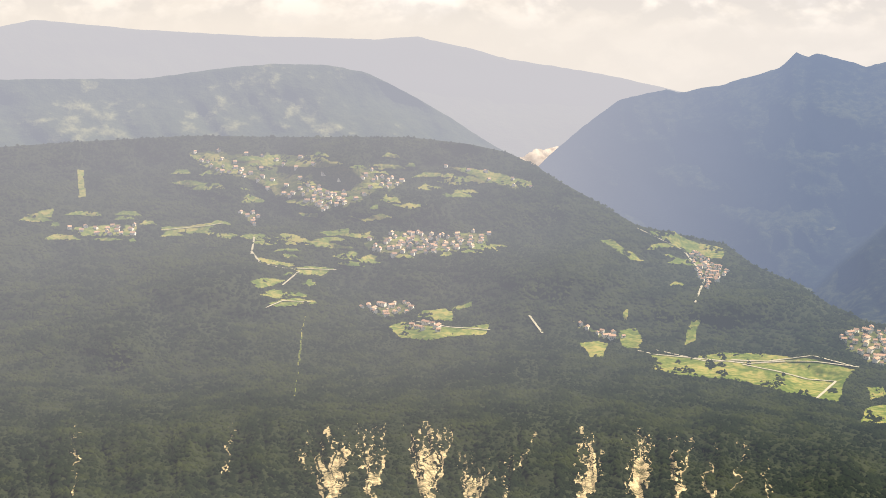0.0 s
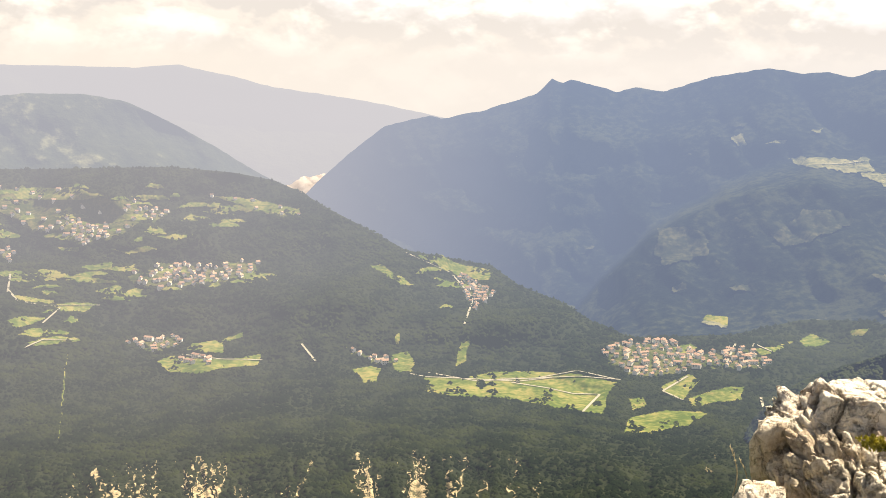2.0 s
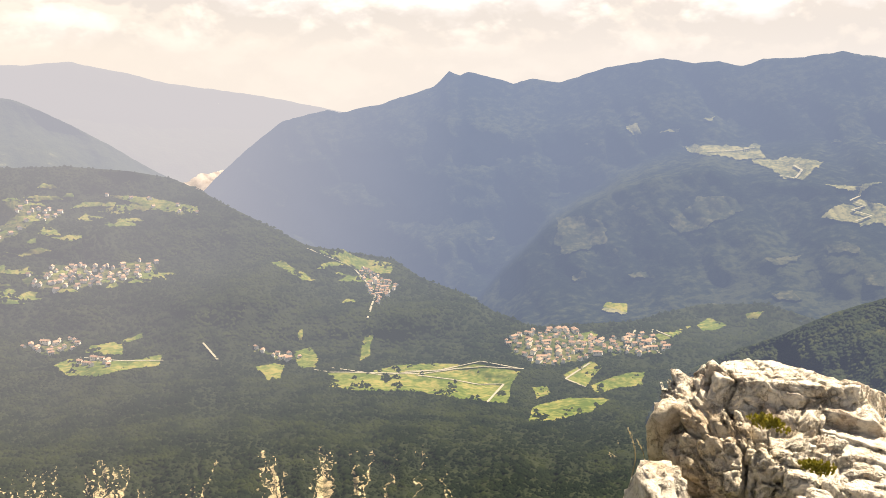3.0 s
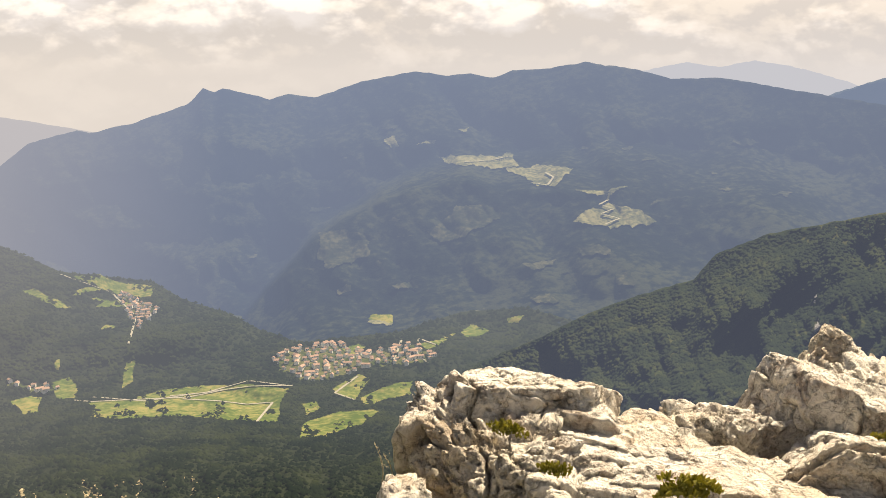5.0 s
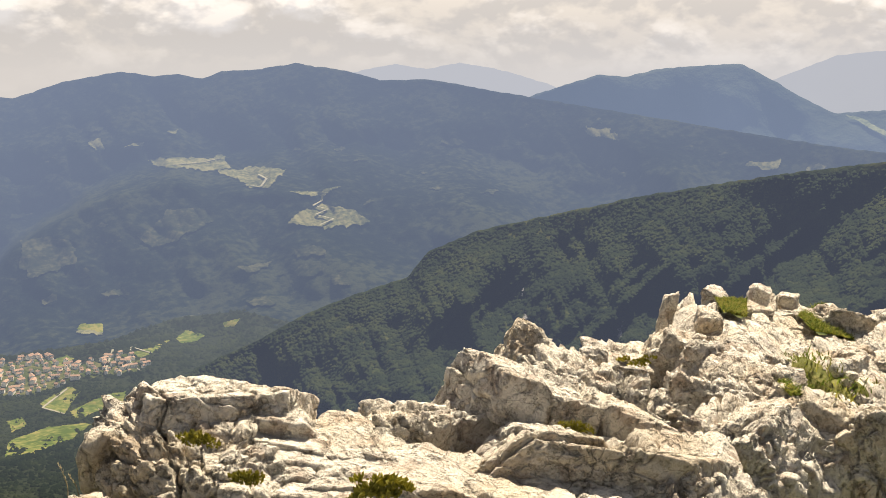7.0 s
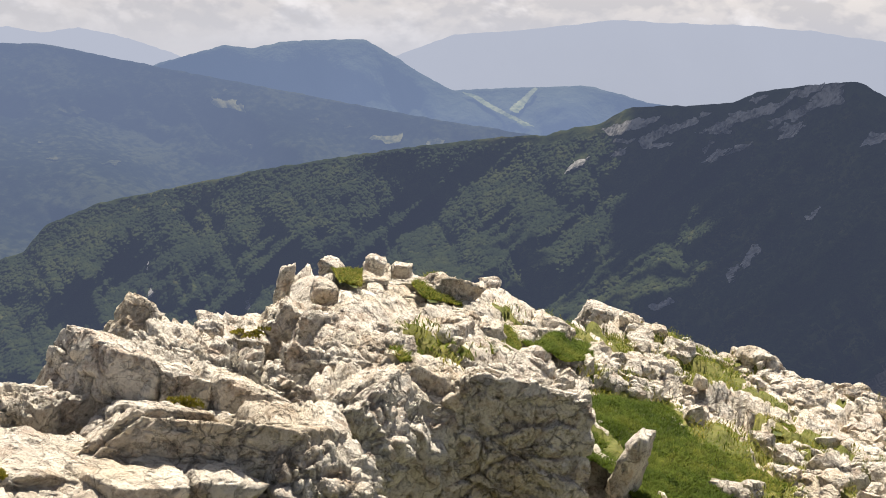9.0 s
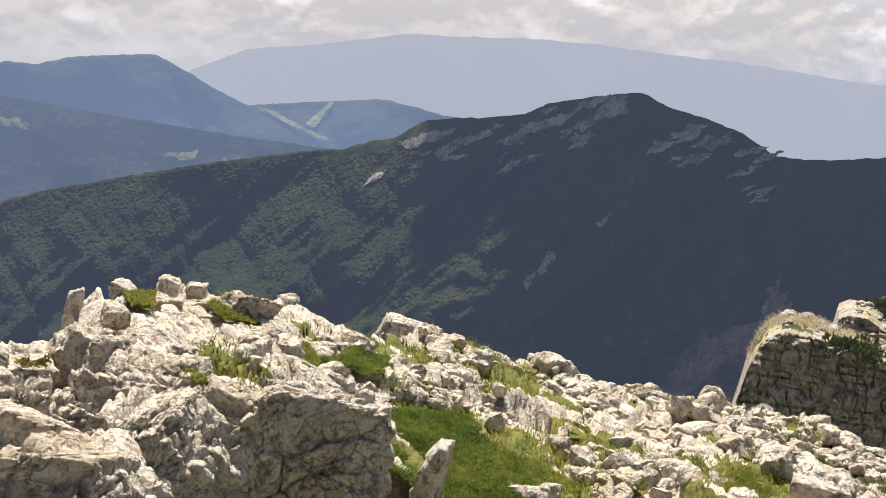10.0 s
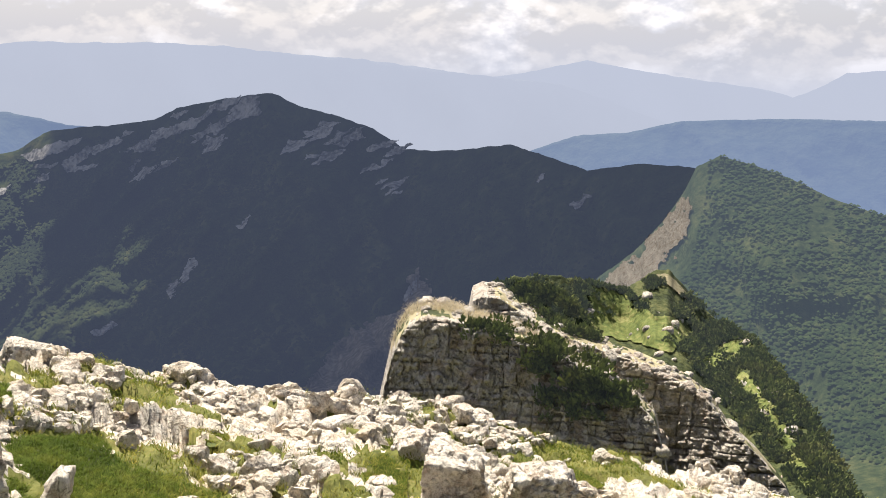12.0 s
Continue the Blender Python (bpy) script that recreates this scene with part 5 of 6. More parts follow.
for nm, vv, ff, mm in (("wall", V, F, wall_plaster), ("roof", roofs, RF, roof_red)):
    ob = new(nm, raw_mesh(nm, np.concatenate(vv), np.array(ff), mm, smooth=False)); ob.parent = upper

# ---- woods ----
rng = np.random.default_rng(4)
for far, spacing, wide in ((False, 6.2, 6.6), (True, 8.6, 9.0)):
    a, e = scatter(valley, -21, 44, spacing, rng, -23.5)
    garden = np.zeros(len(a), bool)
    for poly in GARDENS:
        garden |= inside(poly, a, e)
    ok = clear_of(valley, a, e) & ((e > -15.2) == far) & (~garden | (rng.random(len(a)) < 0.34))
    # lone trees and hedges stay in the meadows
    ok |= ((e > -15.2) == far) & ~clear_of(valley, a, e) & (fbm(a * 1.9, e * 3.1, 77, 3) > 0.42) & (e > -18.4)
    a, e = a[ok], e[ok]
    P = valley.where(a, e)
    size = wide * (0.75 + 0.6 * rng.random(len(a)) + 0.25 * fbm(a, e, 8, 3))
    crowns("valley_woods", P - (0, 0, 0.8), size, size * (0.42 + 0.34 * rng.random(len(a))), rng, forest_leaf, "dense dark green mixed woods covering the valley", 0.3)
a, e = scatter(shade_mountain, 24.6, 97, 4.3, rng, -20)
low = (e < shade_mountain.crest(a) - np.interp(a, [55, 62, 90], [0.08, 0.5, 0.7])) & (rng.random(len(a)) < np.clip(1.05 - (a - 62) / 30, 0.4, 1)) & clear_of(shade_mountain, a, e) & (fbm(a * 0.45, e * 0.7, 19, 4) > np.interp(a, [50, 57, 66, 74], [-2, -1.2, -1.1, -1.1]))
a, e = a[low], e[low]
P = shade_mountain.where(a, e)
size = (4.4 + 3.0 * rng.random(len(a))) * np.interp(a, [60, 90], [1, 0.6])
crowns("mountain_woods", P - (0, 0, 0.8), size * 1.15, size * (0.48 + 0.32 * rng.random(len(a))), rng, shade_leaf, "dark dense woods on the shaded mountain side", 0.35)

# ---- the cliffs of the summit ridge ----
class Cliff(Land):
    """A stratified limestone wall: flat beds and upright joints, capped with turf."""

    def reach(self, az, el):
        foot, top = self.line(self.foot_line, az), self.crest(az)
        v = np.clip((el - foot) / np.maximum(top - foot, 0.05), 0, 1)
        near, far = self.line(self.near, az), self.line(self.far, az)
        r = near + (far - near) * np.where(v < 0.93, v * 0.12, 0.1116 + (v - 0.93) * 12.7)
        w = az + 0.4 * fbm(az * 0.8, el * 0.7, self.seed + 2, 3)
        bed = el * 2.6 + 0.8 * fbm(el * 1.3, 0.3, self.seed + 5, 3) + 0.35 * fbm(az * 0.5, el * 0.6, self.seed, 3) + az * 0.10
        j = np.floor(bed)
        # joints run through two or three beds and die out
        course = np.floor(bed / (2.0 + hash2(np.floor(bed / 4), j * 0, self.seed + 1)))
        u = w * (0.9 + 1.1 * hash2(course, course * 0, self.seed + 11)) + 5 * hash2(course, course * 0 + 1, self.seed)
        i = np.floor(u)
        step = hash2(i, j, self.seed + 4) - 0.5
        fu, fv = np.abs(u % 1 - 0.5), np.abs(bed % 1 - 0.5)
        upright = np.clip((fu - 0.44) / 0.05, 0, 1) * (hash2(np.floor(u + 0.5), course, self.seed + 12) > 0.35)
        flat_joint = np.clip((fv - 0.40) / 0.08, 0, 1) * (0.2 + 0.8 * hash2(np.floor(bed + 0.5), np.floor(w * 0.7), self.seed + 13))
        joint = np.maximum(upright, 1.5 * flat_joint)
        pillar = ridged(az * 0.45, 0.2, self.seed + 6, 3)
        face = np.clip((0.97 - v) / 0.06, 0, 1)
        return r * (1 + face * (0.003 * step + 0.0042 * joint - 0.007 * pillar + 0.003 * fbm(az * 0.9, el * 0.9, self.seed + 9, 3)) + 0.0022 * fbm(az * 5, el * 5, self.seed + 8, 4))


turf = ground_cover("turf", [(0.42, (0.020, 0.028, 0.009)), (0.5, (0.042, 0.052, 0.015)), (0.60, (0.085, 0.090, 0.030))], (0.25, 1.6), bump=0.8)
# lighter copy of the turf, with the sunlit look put into its colour
lit_grass = ground_cover("lit_grass", [(0.38, (0.055, 0.078, 0.018)), (0.5, (0.105, 0.125, 0.030)), (0.62, (0.19, 0.185, 0.065))], (0.3, 2.2), bump=0.8)
dry_turf = ground_cover("dry_turf", [(0.33, (0.16, 0.14, 0.07)), (0.66, (0.34, 0.30, 0.18))], (0.4, 3.0), bump=0.5)
cliff_a = Cliff([(78.4, -19), (78.8, -16.6), (79.0, -15.1), (79.45, -13.1), (79.8, -12.0), (80.3, -11.25), (81.0, -10.92), (82.15, -10.97), (83.5, -11.4), (85.05, -11.8), (86.6, -12.3), (88.2, -13.0), (89.8, -13.95), (90.9, -14.7), (91.7, -15.45), (92.2, -17.1), (92.5, -18.5)],
                -21.5, [(78, 42), (94, 36)], [(78, 47), (94, 41)], seed=81)
cap_a = cliff_a.build("cliff", 78.4, 92.5, 420, 200, limestone_cliff, "stratified grey limestone cliff with a turf cap", 0.2)
cliff_b = Cliff([(82.8, -13), (83.0, -11.6), (83.25, -10.22), (83.7, -10.0), (84.5, -10.08), (85.6, -10.8), (86.8, -11.4), (88, -12.0), (89.4, -12.5), (91.1, -13.0), (92.9, -13.7), (94.1, -14.5), (95, -15.7), (96.35, -16.8), (97.7, -18.2), (98.2, -19.2)],
                -19.5, [(82, 56), (96, 44)], [(82, 62), (96, 48)], seed=87)
cap_b = cliff_b.build("cliff", 82.8, 98.2, 360, 170, limestone_cliff, "low broken limestone cliff band along the ridge", 0.2)
shoulder = Land([(84, -10.3), (85, -9.85), (86.3, -9.72), (87.9, -9.75), (89.2, -9.9), (90.45, -10.1), (91.4, -9.38), (92.2, -9.2), (92.85, -9.8), (93.4, -10.4), (94.6, -11.55), (96.1, -12.0), (97.15, -13.0), (98.5, -14.6), (99.8, -16.7), (101, -18.6), (102.5, -21)],
                -22, [(84, 66), (96, 52), (103, 46)], [(84, 95), (94, 110), (103, 62)], 1.0, 0.03, 3.0, 91, 0.08)
shoulder.build("ridge_shoulder", 84, 102.5, 280, 120, turf, "grassy shoulder of the ridge with dwarf pines and stones", 0.2)
RIDGE_GRASS = [[(88.65, -10.09), (90.46, -10.41), (90.87, -11.03), (92.93, -11.44), (93.38, -12.04), (92.48, -12.9), (90.8, -12.56), (88.98, -12.31), (88.63, -11.25)],
               [(93.27, -13.44), (95.11, -12.24), (96.1, -12.13), (95.4, -13.17), (94.29, -13.55)],
               [(95.17, -13.56), (95.92, -13.39), (98.06, -16.18), (99.31, -18.48), (98.69, -18.54), (97.33, -16.49)]]
for poly in RIDGE_GRASS:
    patch("ridge_meadow", shoulder, poly, lit_grass, "sunlit green grass between dwarf pines", "grass", 0.004, 0.05, 0.18)
patch("bare_path", shoulder, [(91.5, -9.42), (92.2, -9.35), (92.7, -9.8), (93.4, -10.5), (93.2, -10.65), (92.3, -9.95)], dry_turf, "bleached bare ground along the ridge", "path", 0.004, 0.04, 0.08)
# these pines, only 30 to 110 m off, also emit a little painted haze
pine = ground_cover("pine", [(0.32, (0.10, 0.125, 0.040)), (0.5, (0.15, 0.175, 0.055)), (0.68, (0.22, 0.22, 0.08))], (0.15, 1.2), island=0.4, thin=0.55, painted_haze=((0.22, 0.26, 0.30), 30, 0.02, 110, 0.07, 0.0))
spur_pine = ground_cover("spur_pine", [(0.32, (0.020, 0.032, 0.013)), (0.5, (0.036, 0.052, 0.019)), (0.68, (0.066, 0.076, 0.028))], (0.05, 0.4), island=0.2, thin=0.3, painted_haze=((0.20, 0.25, 0.30), 150, 0.05, 520, 0.24, 0.0))
grey_face = limestone("grey_face", 0.17, 0.05, 0.1, 0.0)
patch("grey_cliff", peak_slope, [(88.3, -11.0), (89.2, -9.8), (90.7, -8.7), (92.1, -7.2), (92.75, -6.0), (93.1, -5.9), (93.0, -7.2), (92.3, -8.6), (91.8, -10.2), (90.5, -11.8)], grey_face, "bare grey cliff on the flank of the spur", "cliff", 0.006, 0.03, 0.35)

def turf_top(ob, n, m, seed):
    """Bleached turf and bare stone on the flat top behind the cliff's edge."""
    ob.data.materials.append(dry_turf); ob.data.materials.append(turf)
    i, j = np.meshgrid(np.arange(n - 1), np.arange(m + 4), indexing="ij")
    edge = 0.935 * m + 0.02 * m * fbm(i / 9.0, 0.5, seed, 3)
    cover = fbm(i / 14.0, j / 6.0, seed + 3, 3)
    index = np.where((j > edge) & (i > n * 0.09) & (cover > -0.35), np.where(cover > 0.35, 2, 1), 0)
    ob.data.polygons.foreach_set("material_index", index.astype(np.int32).ravel())


turf_top(cap_a, 420, 200, 5)
turf_top(cap_b, 360, 170, 6)

# ---- bushes, grass and stones ----
def clumps(name, centre, size, count, leaf, rng, mat, label, category, flat=0.6):
    """Bushes of many small leaf clumps, uneven, with gaps."""
    n = len(centre)
    d = rng.normal(0, 1, (n, count, 3)); d /= np.linalg.norm(d, axis=-1)[..., None]
    d[..., 2] = np.abs(d[..., 2]) * 1.0 - 0.12
    rad = (0.55 + 0.5 * rng.random((n, count))) * size[:, None]
    c = centre[:, None] + d * rad[..., None] * (1, 1, flat)
    c = c.reshape(-1, 3)
    m = len(c)
    s = (leaf * (0.6 + 0.8 * rng.random(m)))[:, None] * np.repeat(size, count)[:, None]
    f1, f2 = rng.normal(0, 1, (m, 3)), rng.normal(0, 1, (m, 3))
    f1 /= np.linalg.norm(f1, axis=1)[:, None]; f2 /= np.linalg.norm(f2, axis=1)[:, None]
    up = d.reshape(-1, 3) + (0, 0, 0.6)
    V = np.stack([c + f1 * s, c - f1 * s * 0.6 + f2 * s * 0.6, c - f2 * s, c + up * s * 1.1], 1)
    F = (np.array([(0, 1, 3), (1, 2, 3), (2, 0, 3), (0, 2, 1)])[None] + (np.arange(m) * 4)[:, None, None]).reshape(-1, 3)
    return tagged(new(name, raw_mesh(name, V.reshape(-1, 3), F, mat, smooth=False)), label, category, kind="stuff")


def blades(name, base, length, rng, mat, label):
    """Grass: bent pointed blades."""
    n = len(base)
    t = rng.random(n) * 6.28
    side = np.stack([np.cos(t), np.sin(t), 0 * t], -1)
    lean = np.stack([np.cos(t + 1.57), np.sin(t + 1.57), 0 * t], -1) * (0.5 + 1.7 * rng.random(n))[:, None]
    L, w = length[:, None], (0.0020 + 0.0018 * rng.random(n))[:, None] * np.clip(length / 0.04, 0.8, 2.5)[:, None]
    mid = base + (lean * 0.35 + (0, 0, 0.62)) * L
    tip = base + (lean + (0, 0, 1.0)) * L
    V = np.stack([base - side * w, base + side * w, mid + side * w * 0.8, mid - side * w * 0.8, tip], 1)
    F = (np.array([(0, 1, 2), (0, 2, 3), (3, 2, 4)])[None] + (np.arange(n) * 5)[:, None, None]).reshape(-1, 3)
    return tagged(new(name, raw_mesh(name, V.reshape(-1, 3), F, mat, smooth=False)), label, "grass", kind="stuff")


def in_poly(poly, count, rng):
    xs, ys = [p[0] for p in poly], [p[1] for p in poly]
    a, e = rng.uniform(min(xs), max(xs), count * 3), rng.uniform(min(ys), max(ys), count * 3)
    ok = inside(poly, a, e)
    return a[ok][:count], e[ok][:count]


def bench_reach(a, e):
    """Distance at which a ray from the viewpoint meets the summit bench."""
    ar, er = np.radians(a), np.radians(e)
    c0 = -0.90 - np.interp(a, *zip(*DIP)) - 0.03
    slope = np.sin(er) + 0.205 * np.cos(er) * np.sin(ar) - 0.195 * np.cos(er) * np.cos(ar)
    return np.clip(c0 / np.minimum(slope, -0.02), 2.5, np.interp(a, *zip(*EDGE)))


grass_green = ground_cover("grass_green", [(0.36, (0.045, 0.075, 0.008)), (0.5, (0.088, 0.122, 0.014)), (0.64, (0.17, 0.185, 0.030))], (1.2, 9.0), island=0.4, thin=0.45)
grass_dry = ground_cover("grass_dry", [(0.36, (0.12, 0.135, 0.018)), (0.5, (0.20, 0.20, 0.034)), (0.64, (0.32, 0.275, 0.07))], (1.2, 9.0), island=0.4, thin=0.5)
soil = ground_cover("soil", [(0.4, (0.040, 0.058, 0.012)), (0.6, (0.10, 0.11, 0.028))], (3.0, 20.0), bump=0.8)
rng = np.random.default_rng(11)
LAWNS = [
    ([(61.9, -16.4), (63.2, -15.7), (66.4, -16.3), (67.6, -17.6), (69.7, -18.2), (69.3, -19.7), (67.7, -20.1), (65.0, -19.9), (63.3, -18.9), (62.0, -18.2)], 0.055, 0.15, 1.0),
    ([(57.2, -15.6), (60.6, -15.2), (61.3, -16.3), (57.7, -15.9)], 0.04, 0.12, 1.0),
    ([(59.5, -14.2), (61.0, -13.7), (62.6, -13.9), (62.9, -14.8), (61.3, -14.7), (60.0, -14.4)], 0.06, 0.18, 1.0),
    ([(56.4, -13.9), (57.9, -13.2), (59.2, -13.4), (59.5, -14.4), (57.4, -14.4)], 0.06, 0.13, 0.6),
    ([(54.6, -11.3), (55.5, -10.9), (57.4, -11.4), (58.9, -11.9), (59.4, -12.7), (56.9, -12.2), (55.1, -11.9)], 0.06, 0.06, 0.35),
    ([(51.1, -10.6), (52.4, -10.6), (52.4, -11.3), (51.4, -11.1)], 0.05, 0.02, 0.3),
    ([(53.6, -13.7), (54.6, -13.4), (55.1, -14.2), (54.1, -14.3)], 0.06, 0.05, 0.5),
    ([(65.6, -16.6), (68.1, -17.2), (71.4, -18.4), (70.6, -19.3), (67.6, -18.4), (65.6, -17.3)], 0.05, 0.05, 0.9),
    ([(85.2, -17.5), (87.3, -17.6), (88.9, -18.3), (87.3, -18.9), (86.0, -18.4)], 0.05, 0.05, 0.7),
    ([(77.7, -17.6), (78.8, -17.1), (79.8, -17.8), (79.6, -19.1), (78.0, -18.6)], 0.05, 0.05, 0.6),
    ([(70.4, -15.6), (72.5, -15.9), (73.0, -16.5), (70.9, -16.3)], 0.04, 0.04, 0.4),
    ([(83.0, -15.6), (85.2, -16.2), (86.8, -16.8), (85.2, -16.9), (83.3, -16.2)], 0.06, 0.04, 0.5),
]
for poly, tall, rise, green in LAWNS:
    # a cushion of turf with its blades
    xs, ys = [p[0] for p in poly], [p[1] for p in poly]
    A, E = np.meshgrid(np.linspace(min(xs) - 0.3, max(xs) + 0.3, 60), np.linspace(min(ys) - 0.2, max(ys) + 0.2, 40), indexing="ij")
    keep = inside(poly, A + 0.25 * fbm(A * 2, E * 2, 5, 2), E + 0.15 * fbm(A * 2, E * 2, 6, 2))
    R = bench_reach(A, E)
    P = spot(A, E, R)
    P[..., 2] += -0.02 + rise * (0.45 + 0.16 * fbm(A * 0.9, E * 1.1, 9, 3))
    ok = keep[:-1, :-1] & keep[1:, :-1] & keep[:-1, 1:] & keep[1:, 1:]
    faces = grid_faces(60, 40).reshape(59, 39, 4)[ok]
    used, faces = np.unique(faces, return_inverse=True)
    tagged(new("turf_patch", raw_mesh("turf_patch", P.reshape(-1, 3)[used], faces.reshape(-1, 4), soil)), "low cushion of turf between limestone rocks", "turf", kind="structure")
    size = P[1:, 1:] - P[:-1, :-1]
    area = float(np.sum(np.linalg.norm(np.cross(P[1:, :-1] - P[:-1, :-1], P[:-1, 1:] - P[:-1, :-1]), axis=-1)[ok]))
    count = int(min(30000, 36000 * area + 1000))
    a, e = in_poly(poly, count, rng)
    b = spot(a, e, bench_reach(a, e))
    b[:, 2] += -0.02 + rise * (0.45 + 0.16 * fbm(a * 0.9, e * 1.1, 9, 3))
    pick = rng.random(len(b)) < green
    for part_of, mat, text in ((pick, grass_green, "thick green grass between limestone rocks"), (~pick, grass_dry, "yellowed dry grass between limestone rocks")):
        if part_of.sum() > 3:
            q = b[part_of]
            blades("grass_tuft", q, tall * 0.30 * (0.4 + 0.9 * rng.random(len(q)) ** 1.5), rng, mat, text)

# small tufts in the joints of the rock
a, r = rng.uniform(53, 101, 6500), rng.uniform(0, 1, 6500)
near, far = np.interp(a, *zip(*FRONT)), np.interp(a, *zip(*EDGE)) + 0.15
r = near + (far - near) * r ** 0.75
ok = fbm(r * np.sin(np.radians(a)) * 1.5, r * np.cos(np.radians(a)) * 1.5, 57, 4) > np.interp(a, [52, 60, 68, 101], [0.8, 0.4, -0.2, -0.3])
a, r = a[ok], r[ok]
c = summit_point(a, r)
per = 22
b = np.repeat(c, per, 0) + rng.normal(0, 0.045, (len(c) * per, 3)) * (1, 1, 0.15)
dry = np.repeat(rng.random(len(c)) < 0.55, per)
for part_of, mat in ((dry, grass_dry), (~dry, grass_green)):
    q = b[part_of]
    blades("grass_tuft", q, 0.010 + 0.018 * rng.random(len(q)), rng, mat, "small tufts of mountain grass in rock joints")
moss = ground_cover("moss", [(0.3, (0.24, 0.23, 0.045)), (0.7, (0.46, 0.41, 0.10))], (8, 40), island=0.3, thin=0.6)
a, e = in_poly([(35.51, -17.6), (36.09, -17.15), (37.26, -17.2), (38.55, -17.6), (37.51, -18.02), (35.87, -18.05)], 40, rng)
clumps("moss_cushion", spot(a, e, 2.66 + 0.03 * rng.random(len(a))), np.full(len(a), 0.012), 12, 0.5, rng, moss, "yellow-green moss cushion on limestone", "moss", 0.3)
for a0, e0, r0 in ((29.3, -15.7, 2.83), (31.6, -17.2, 2.72), (45.0, -15.7, 3.35), (47.8, -13.2, 4.2), (52.4, -14.9, 4.45)):
    q = spot(a0 + rng.normal(0, 0.4, 12), e0 + rng.normal(0, 0.12, 12), r0)
    clumps("moss_cushion", q, np.full(12, 0.014), 24, 0.3, rng, moss, "small yellow-green moss cushion on limestone", "moss")

# blocks of the broken bench, leaning with the strata, and those that break off along its front
pick = random.Random(5)
placed = []
for k in range(1500):
    front_row = k < 150
    a0 = pick.uniform(54, 99) if front_row else pick.uniform(50.5, 63)
    near = float(np.interp(a0, *zip(*FRONT)))
    r0 = near + pick.uniform(0.05, 0.25) if front_row else pick.uniform(near + 0.3, float(np.interp(a0, *zip(*EDGE))) - 0.3)
    P = summit_point(a0, r0)
    e0 = math.degrees(math.asin(P[2] / r0))
    if any(inside(poly, np.array([a0]), np.array([e0]))[0] for poly, *_ in LAWNS):
        continue
    w = pick.uniform(0.22, 0.42) if front_row else pick.uniform(0.14, 0.31)
    if len(placed) >= 190 or any(math.hypot((a0 - b0) * 0.0175 * r0, (r0 - q0)) < (0.34 if front_row else 0.36) * (w + w0) for b0, q0, w0 in placed):
        continue
    placed.append((a0, r0, w))
    top_el = math.degrees(math.asin((P[2] + (0.03 if front_row else 0.03 * w)) / r0))
    boulder(a0, top_el, r0, w, w * (pick.uniform(1.0, 1.5) if front_row else pick.uniform(0.5, 0.9)), w * pick.uniform(0.7, 1.1), pick.uniform(0, 30), pick.uniform(4, 18), pick.uniform(-10, 4), 300 + k, level=5, cuts=7, pieces=pick.choice((6, 12, 20)), rough=0.04)

# loose and bedded stones of the summit
KIT = [stone_shape((1.0, 0.8, 0.66), 900 + k, 3, cuts=12, sharp=70, rough=0.05, pieces=3, skew=0.3) for k in range(12)]
SMALL = [stone_shape((1.0, 0.8, 0.7), 950 + k, 2, cuts=10, sharp=60, rough=0.09, pieces=0, skew=0.35) for k in range(12)]
KIT_MESH = [raw_mesh("stone", P, F, limestone_near, smooth=False) for P, F in KIT]
ground_ob = bpy.data.objects["summit_ground"]
a, u = rng.uniform(49, 101, 9000), rng.random(9000)
near, far = np.interp(a, *zip(*FRONT)) + 0.05, np.interp(a, *zip(*EDGE)) + 0.1
r = near + (far - near) * u ** 0.7
grow = 0.030 + 0.045 * rng.random(9000) + 0.10 * rng.random(9000) ** 6.0
grow *= np.interp(a, [43, 50, 62, 70], [1.5, 1.4, 1.1, 1.0]) * np.interp(r, [3, 6, 11], [0.8, 1.0, 1.15])
lawn = np.zeros(9000, bool)
el = np.degrees(np.arcsin(np.clip(summit_height(a, r) / r, -1, 1)))
for poly, *_ in LAWNS:
    lawn |= inside(poly, a, el)
ok = (~lawn | (rng.random(9000) < 0.02)) & (fbm(a * 0.35, r * 0.9, 91, 3) > np.interp(a, [50, 60, 66, 101], [0.4, 0.05, 0.06, 0.08]))
a, r, grow = a[ok], r[ok], grow[ok]
P = summit_point(a, r)
order = np.argsort(-grow / r)
V, F, n = [], [], 0
for rank, i in enumerate(order):
    m = pose(P[i, 0], P[i, 1], P[i, 2] + 0.02 * grow[i], rng.uniform(-18, 18), 12 + rng.uniform(-18, 18), rng.uniform(0, 360)) @ Matrix.Diagonal((grow[i] * rng.uniform(0.8, 1.3), grow[i] * rng.uniform(0.8, 1.2), grow[i] * rng.uniform(0.8, 1.25), 1))
    k = int(rng.integers(12))
    if rank < 300:
        ob = new("stone", KIT_MESH[k])
        ob.parent = ground_ob
        ob.matrix_world = m
    else:
        S, G = (SMALL if grow[i] < 0.095 else KIT)[k]
        M = np.array(m)
        V.append(S @ M[:3, :3].T + M[:3, 3]); F.append(G + n); n += len(S)
tagged(new("stones", raw_mesh("stones", np.concatenate(V), np.concatenate(F), limestone_near, smooth=False)), "white weathered limestone rubble bedded in the summit ground", "rubble", kind="stuff")

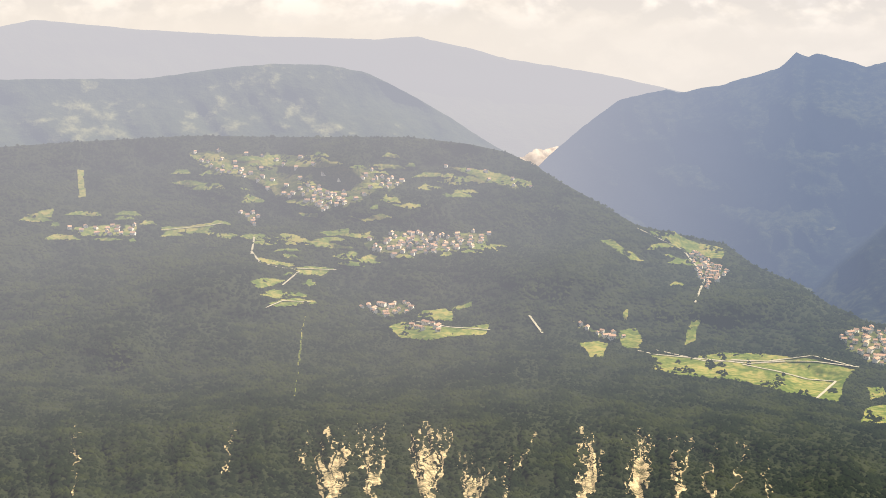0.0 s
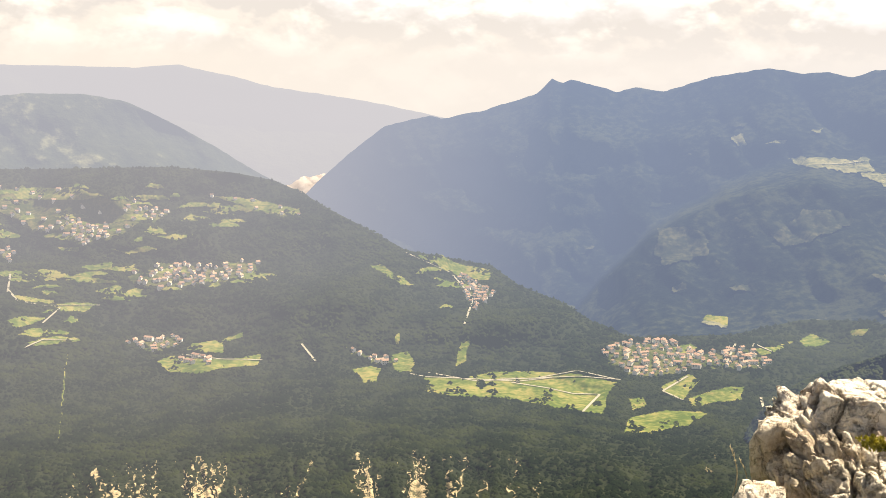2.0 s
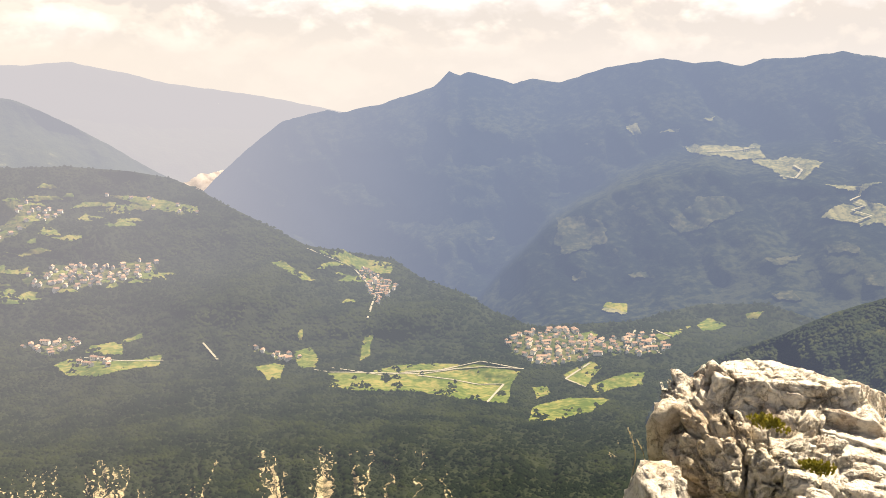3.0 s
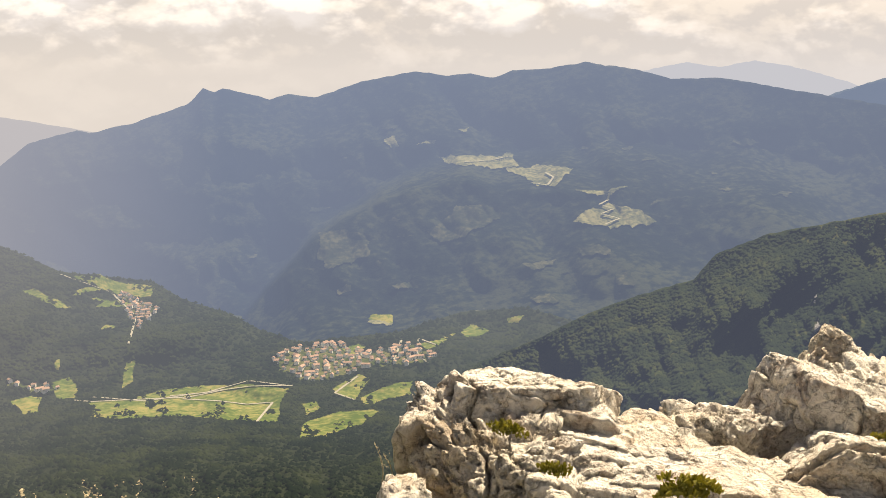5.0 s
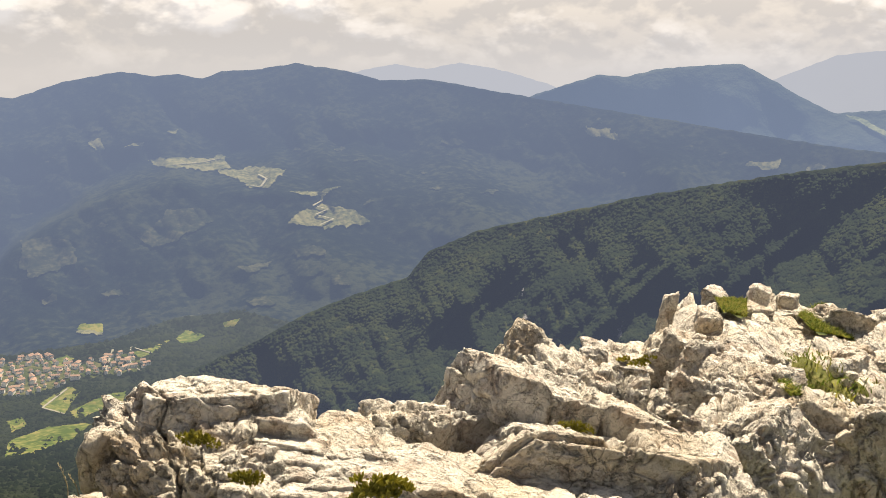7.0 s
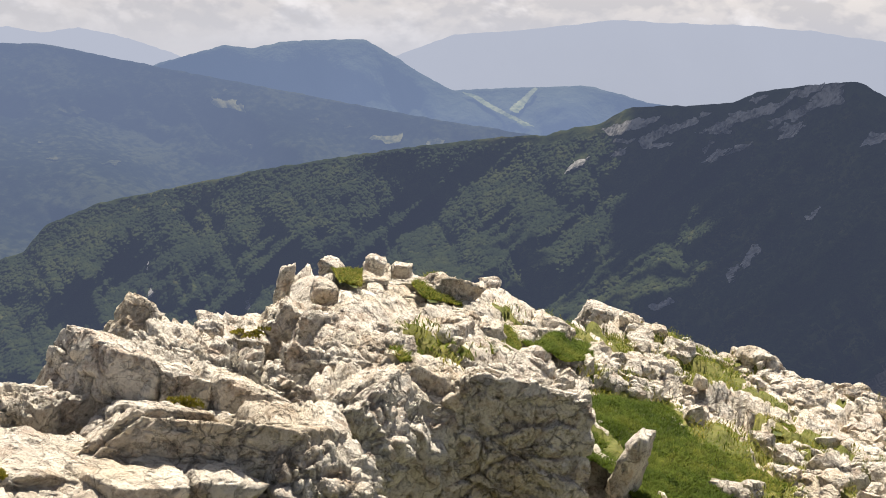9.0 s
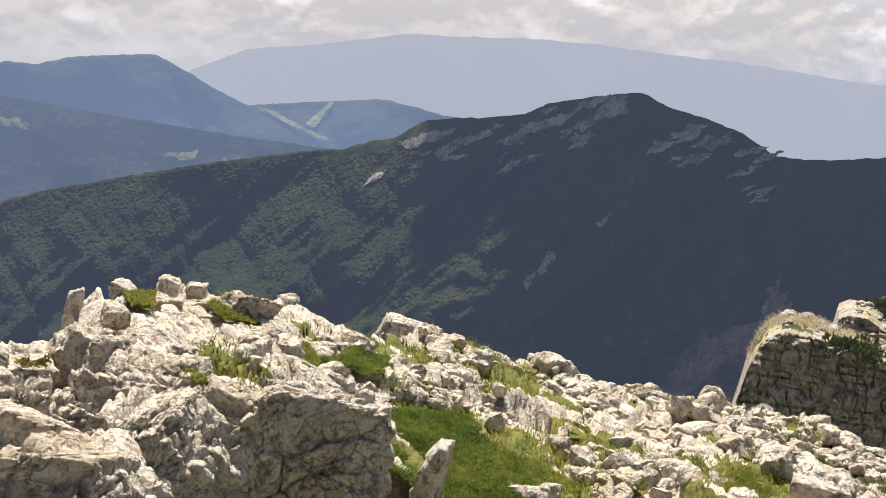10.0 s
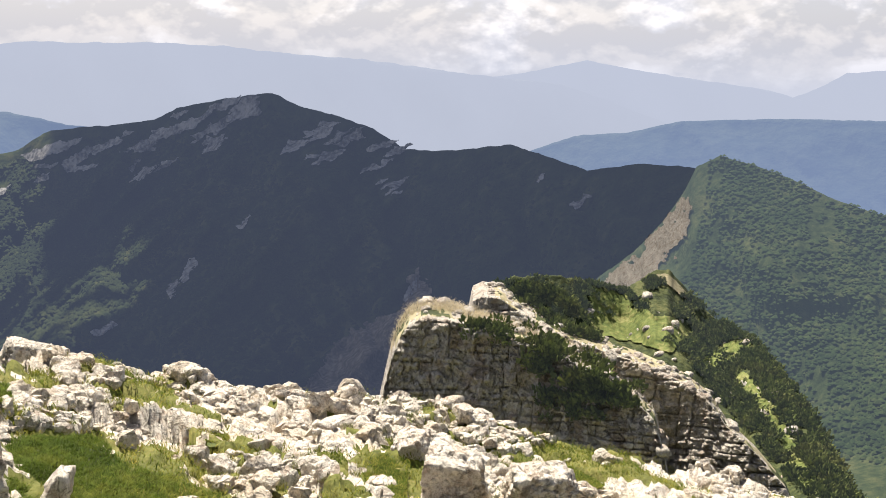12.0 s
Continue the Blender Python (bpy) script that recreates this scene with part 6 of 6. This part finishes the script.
# ---- dwarf pines and turf along the ridge ----
def pines(land, poly, count, size, clump, seed, pull=0.0):
    g = np.random.default_rng(seed)
    a, e = in_poly(poly, count * 2, g)
    ok = fbm(a * 1.1, e * 1.6, seed, 3) > np.interp(a, [90, 97], [-0.15, -0.6])
    for grass in RIDGE_GRASS:
        ok &= ~inside(grass, a + 0.15 * fbm(a * 3, e * 3, 5, 2), e) | (land is not shoulder) | (g.random(len(a)) < 0.04)
    a, e = a[ok], e[ok]
    r = land.reach(a, e) * (1 - pull)
    s = size * (0.6 + 0.8 * g.random(len(a)))
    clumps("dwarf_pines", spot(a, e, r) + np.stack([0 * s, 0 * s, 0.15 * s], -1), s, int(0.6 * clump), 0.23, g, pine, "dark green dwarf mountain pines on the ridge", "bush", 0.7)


pines(cliff_a, [(82.6, -12.0), (84.5, -11.8), (86.6, -12.3), (89.3, -13.5), (91.2, -14.8), (89.9, -16.0), (86.7, -16.1), (86.4, -14.6), (85.1, -12.8), (83.2, -12.7)], 190, 0.30, 44, 1, 0.002)
pines(cliff_b, [(84.5, -9.9), (86.6, -10.1), (88.7, -11.8), (89.2, -12.6), (87.7, -12.3), (85.8, -11.1)], 170, 0.36, 40, 2, 0.003)
pines(shoulder, [(84.2, -10.2), (86.3, -9.8), (89.2, -10.0), (90.5, -10.2), (91, -11), (89, -12.4), (86, -11.2)], 420, 0.42, 40, 3)
pines(shoulder, [(90.4, -10.3), (91.5, -9.6), (92.8, -10.0), (93.5, -10.6), (96, -12.2), (95, -13.4), (93.2, -13.4), (91, -11.2)], 620, 0.42, 40, 4)
pines(shoulder, [(93.2, -13.2), (96.1, -12.1), (98.5, -14.8), (100.9, -18.6), (99.2, -19), (96.5, -16.5), (94, -14.2)], 1100, 0.42, 40, 5)
g = np.random.default_rng(77)
a, e = scatter(peak_slope, 92, 108, 1.25, g, -17)
ok = (fbm(a * 1.4, e * 1.4, 66, 4) > -0.6) & (a > np.interp(e, [-12, -9, -6], [91.5, 93.2, 93.8]))
a, e = a[ok], e[ok]
s = 0.5 + 0.9 * g.random(len(a))
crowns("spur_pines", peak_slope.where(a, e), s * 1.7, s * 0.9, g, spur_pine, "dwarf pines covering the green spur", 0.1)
a = g.uniform(79.5, 88, 5200)
e = cliff_a.crest(a) - 0.38 * g.random(5200) ** 1.6
b = spot(a, e, cliff_a.reach(a, e))
bleached = ground_cover("bleached", [(0.3, (0.34, 0.28, 0.17)), (0.7, (0.55, 0.48, 0.33))], (1, 6), thin=0.4)
blades("dry_grass", b, 0.10 + 0.12 * g.random(5200), g, bleached, "bleached dry grass on the cliff edge")
V, F, n = [], [], 0
for k in range(420):
    a0 = g.uniform(87, 98)
    e0 = g.uniform(-18, -10.2)
    if not inside([(88.2, -12.6), (90.3, -13.0), (92.9, -13.3), (94.0, -14.8), (96.5, -18), (94, -18), (91.5, -14.6), (89.8, -14.0)], np.array([a0]), np.array([e0]))[0] and g.random() < 0.75:
        continue
    if e0 > float(shoulder.crest(a0)) - 0.15:
        continue
    S, G = SMALL[k % 12]
    size = 0.25 + 0.9 * g.random() ** 2
    land = shoulder
    c0 = land.where(np.array([a0]), np.array([e0]))[0]
    V.append(S * size * (1, 1, 0.8) + c0); F.append(G + n); n += len(S)
for land, a_lo, a_hi, many in ((cliff_a, 80, 92.5, 110), (cliff_b, 84, 96, 200)):
    for k in range(many):
        a0 = g.uniform(a_lo, a_hi)
        e0 = float(land.crest(a0)) - 0.03 - 0.5 * g.random() ** 1.5
        S, G = SMALL[k % 12]
        size = 0.12 + 0.5 * g.random() ** 3
        V.append(S * size * (1, 1, 0.8) + land.where(np.array([a0]), np.array([e0]))[0]); F.append(G + n); n += len(S)
tagged(new("ridge_stones", raw_mesh("ridge_stones", np.concatenate(V), np.concatenate(F), limestone_cliff)), "pale stones scattered over the ridge shoulder", "rubble", kind="stuff")


def stalk(root, tip, seed):
    """A dry grass stalk: thin bent stem with a feathery seed head."""
    g = np.random.default_rng(seed)
    base = new("dry_stalk")
    base.matrix_world = pose(*root)
    way = np.array(tip) - np.array(root)
    t = np.linspace(0, 1, 9)[:, None]
    line = way * t + np.array((0.012, 0.0, 0.0)) * np.sin(t * 3.14)
    ang = np.arange(5) * 2 * np.pi / 5
    ring = np.stack([np.cos(ang), np.sin(ang), 0 * ang], -1)
    P = line[:, None] + ring[None] * (0.0016 * (1 - 0.6 * t))[:, None]
    stem = new("stem", raw_mesh("stem", np.concatenate([P, P[:, :1]], 1).reshape(-1, 3), grid_faces(9, 6), straw)); stem.parent = base
    n = 46
    u = 0.55 + 0.5 * g.random(n)
    c = way * u[:, None] + np.array((0.012, 0.0, 0.0)) * np.sin(u * 3.14)[:, None]
    out = g.normal(0, 1, (n, 3)); out /= np.linalg.norm(out, axis=1)[:, None]
    w = 0.006 * np.sin(np.clip((u - 0.5) / 0.58, 0, 1) * 3.14)[:, None] + 0.001
    side = np.cross(out, way / np.linalg.norm(way)); 
    V = np.stack([c - side * 0.0012, c + side * 0.0012, c + out * w + way * 0.05], 1)
    head = new("seed_head", raw_mesh("seed_head", V.reshape(-1, 3), np.arange(3 * n).reshape(-1, 3), straw, smooth=False)); head.parent = base
    tagged(base, "thin bleached dry grass stalk beside the limestone block", "grass stalk", "dry grass stalks")


straw = ground_cover("straw", [(0.3, (0.34, 0.28, 0.17)), (0.7, (0.55, 0.48, 0.33))], (10, 60), thin=0.4)
for k, (root, tip) in enumerate([((1.369, 2.821, -0.863), (1.357, 2.843, -0.814)), ((1.179, 2.64, -0.96), (1.184, 2.674, -0.868)), ((1.199, 2.632, -0.96), (1.199, 2.66, -0.888))]):
    stalk(root, tip, 40 + k)
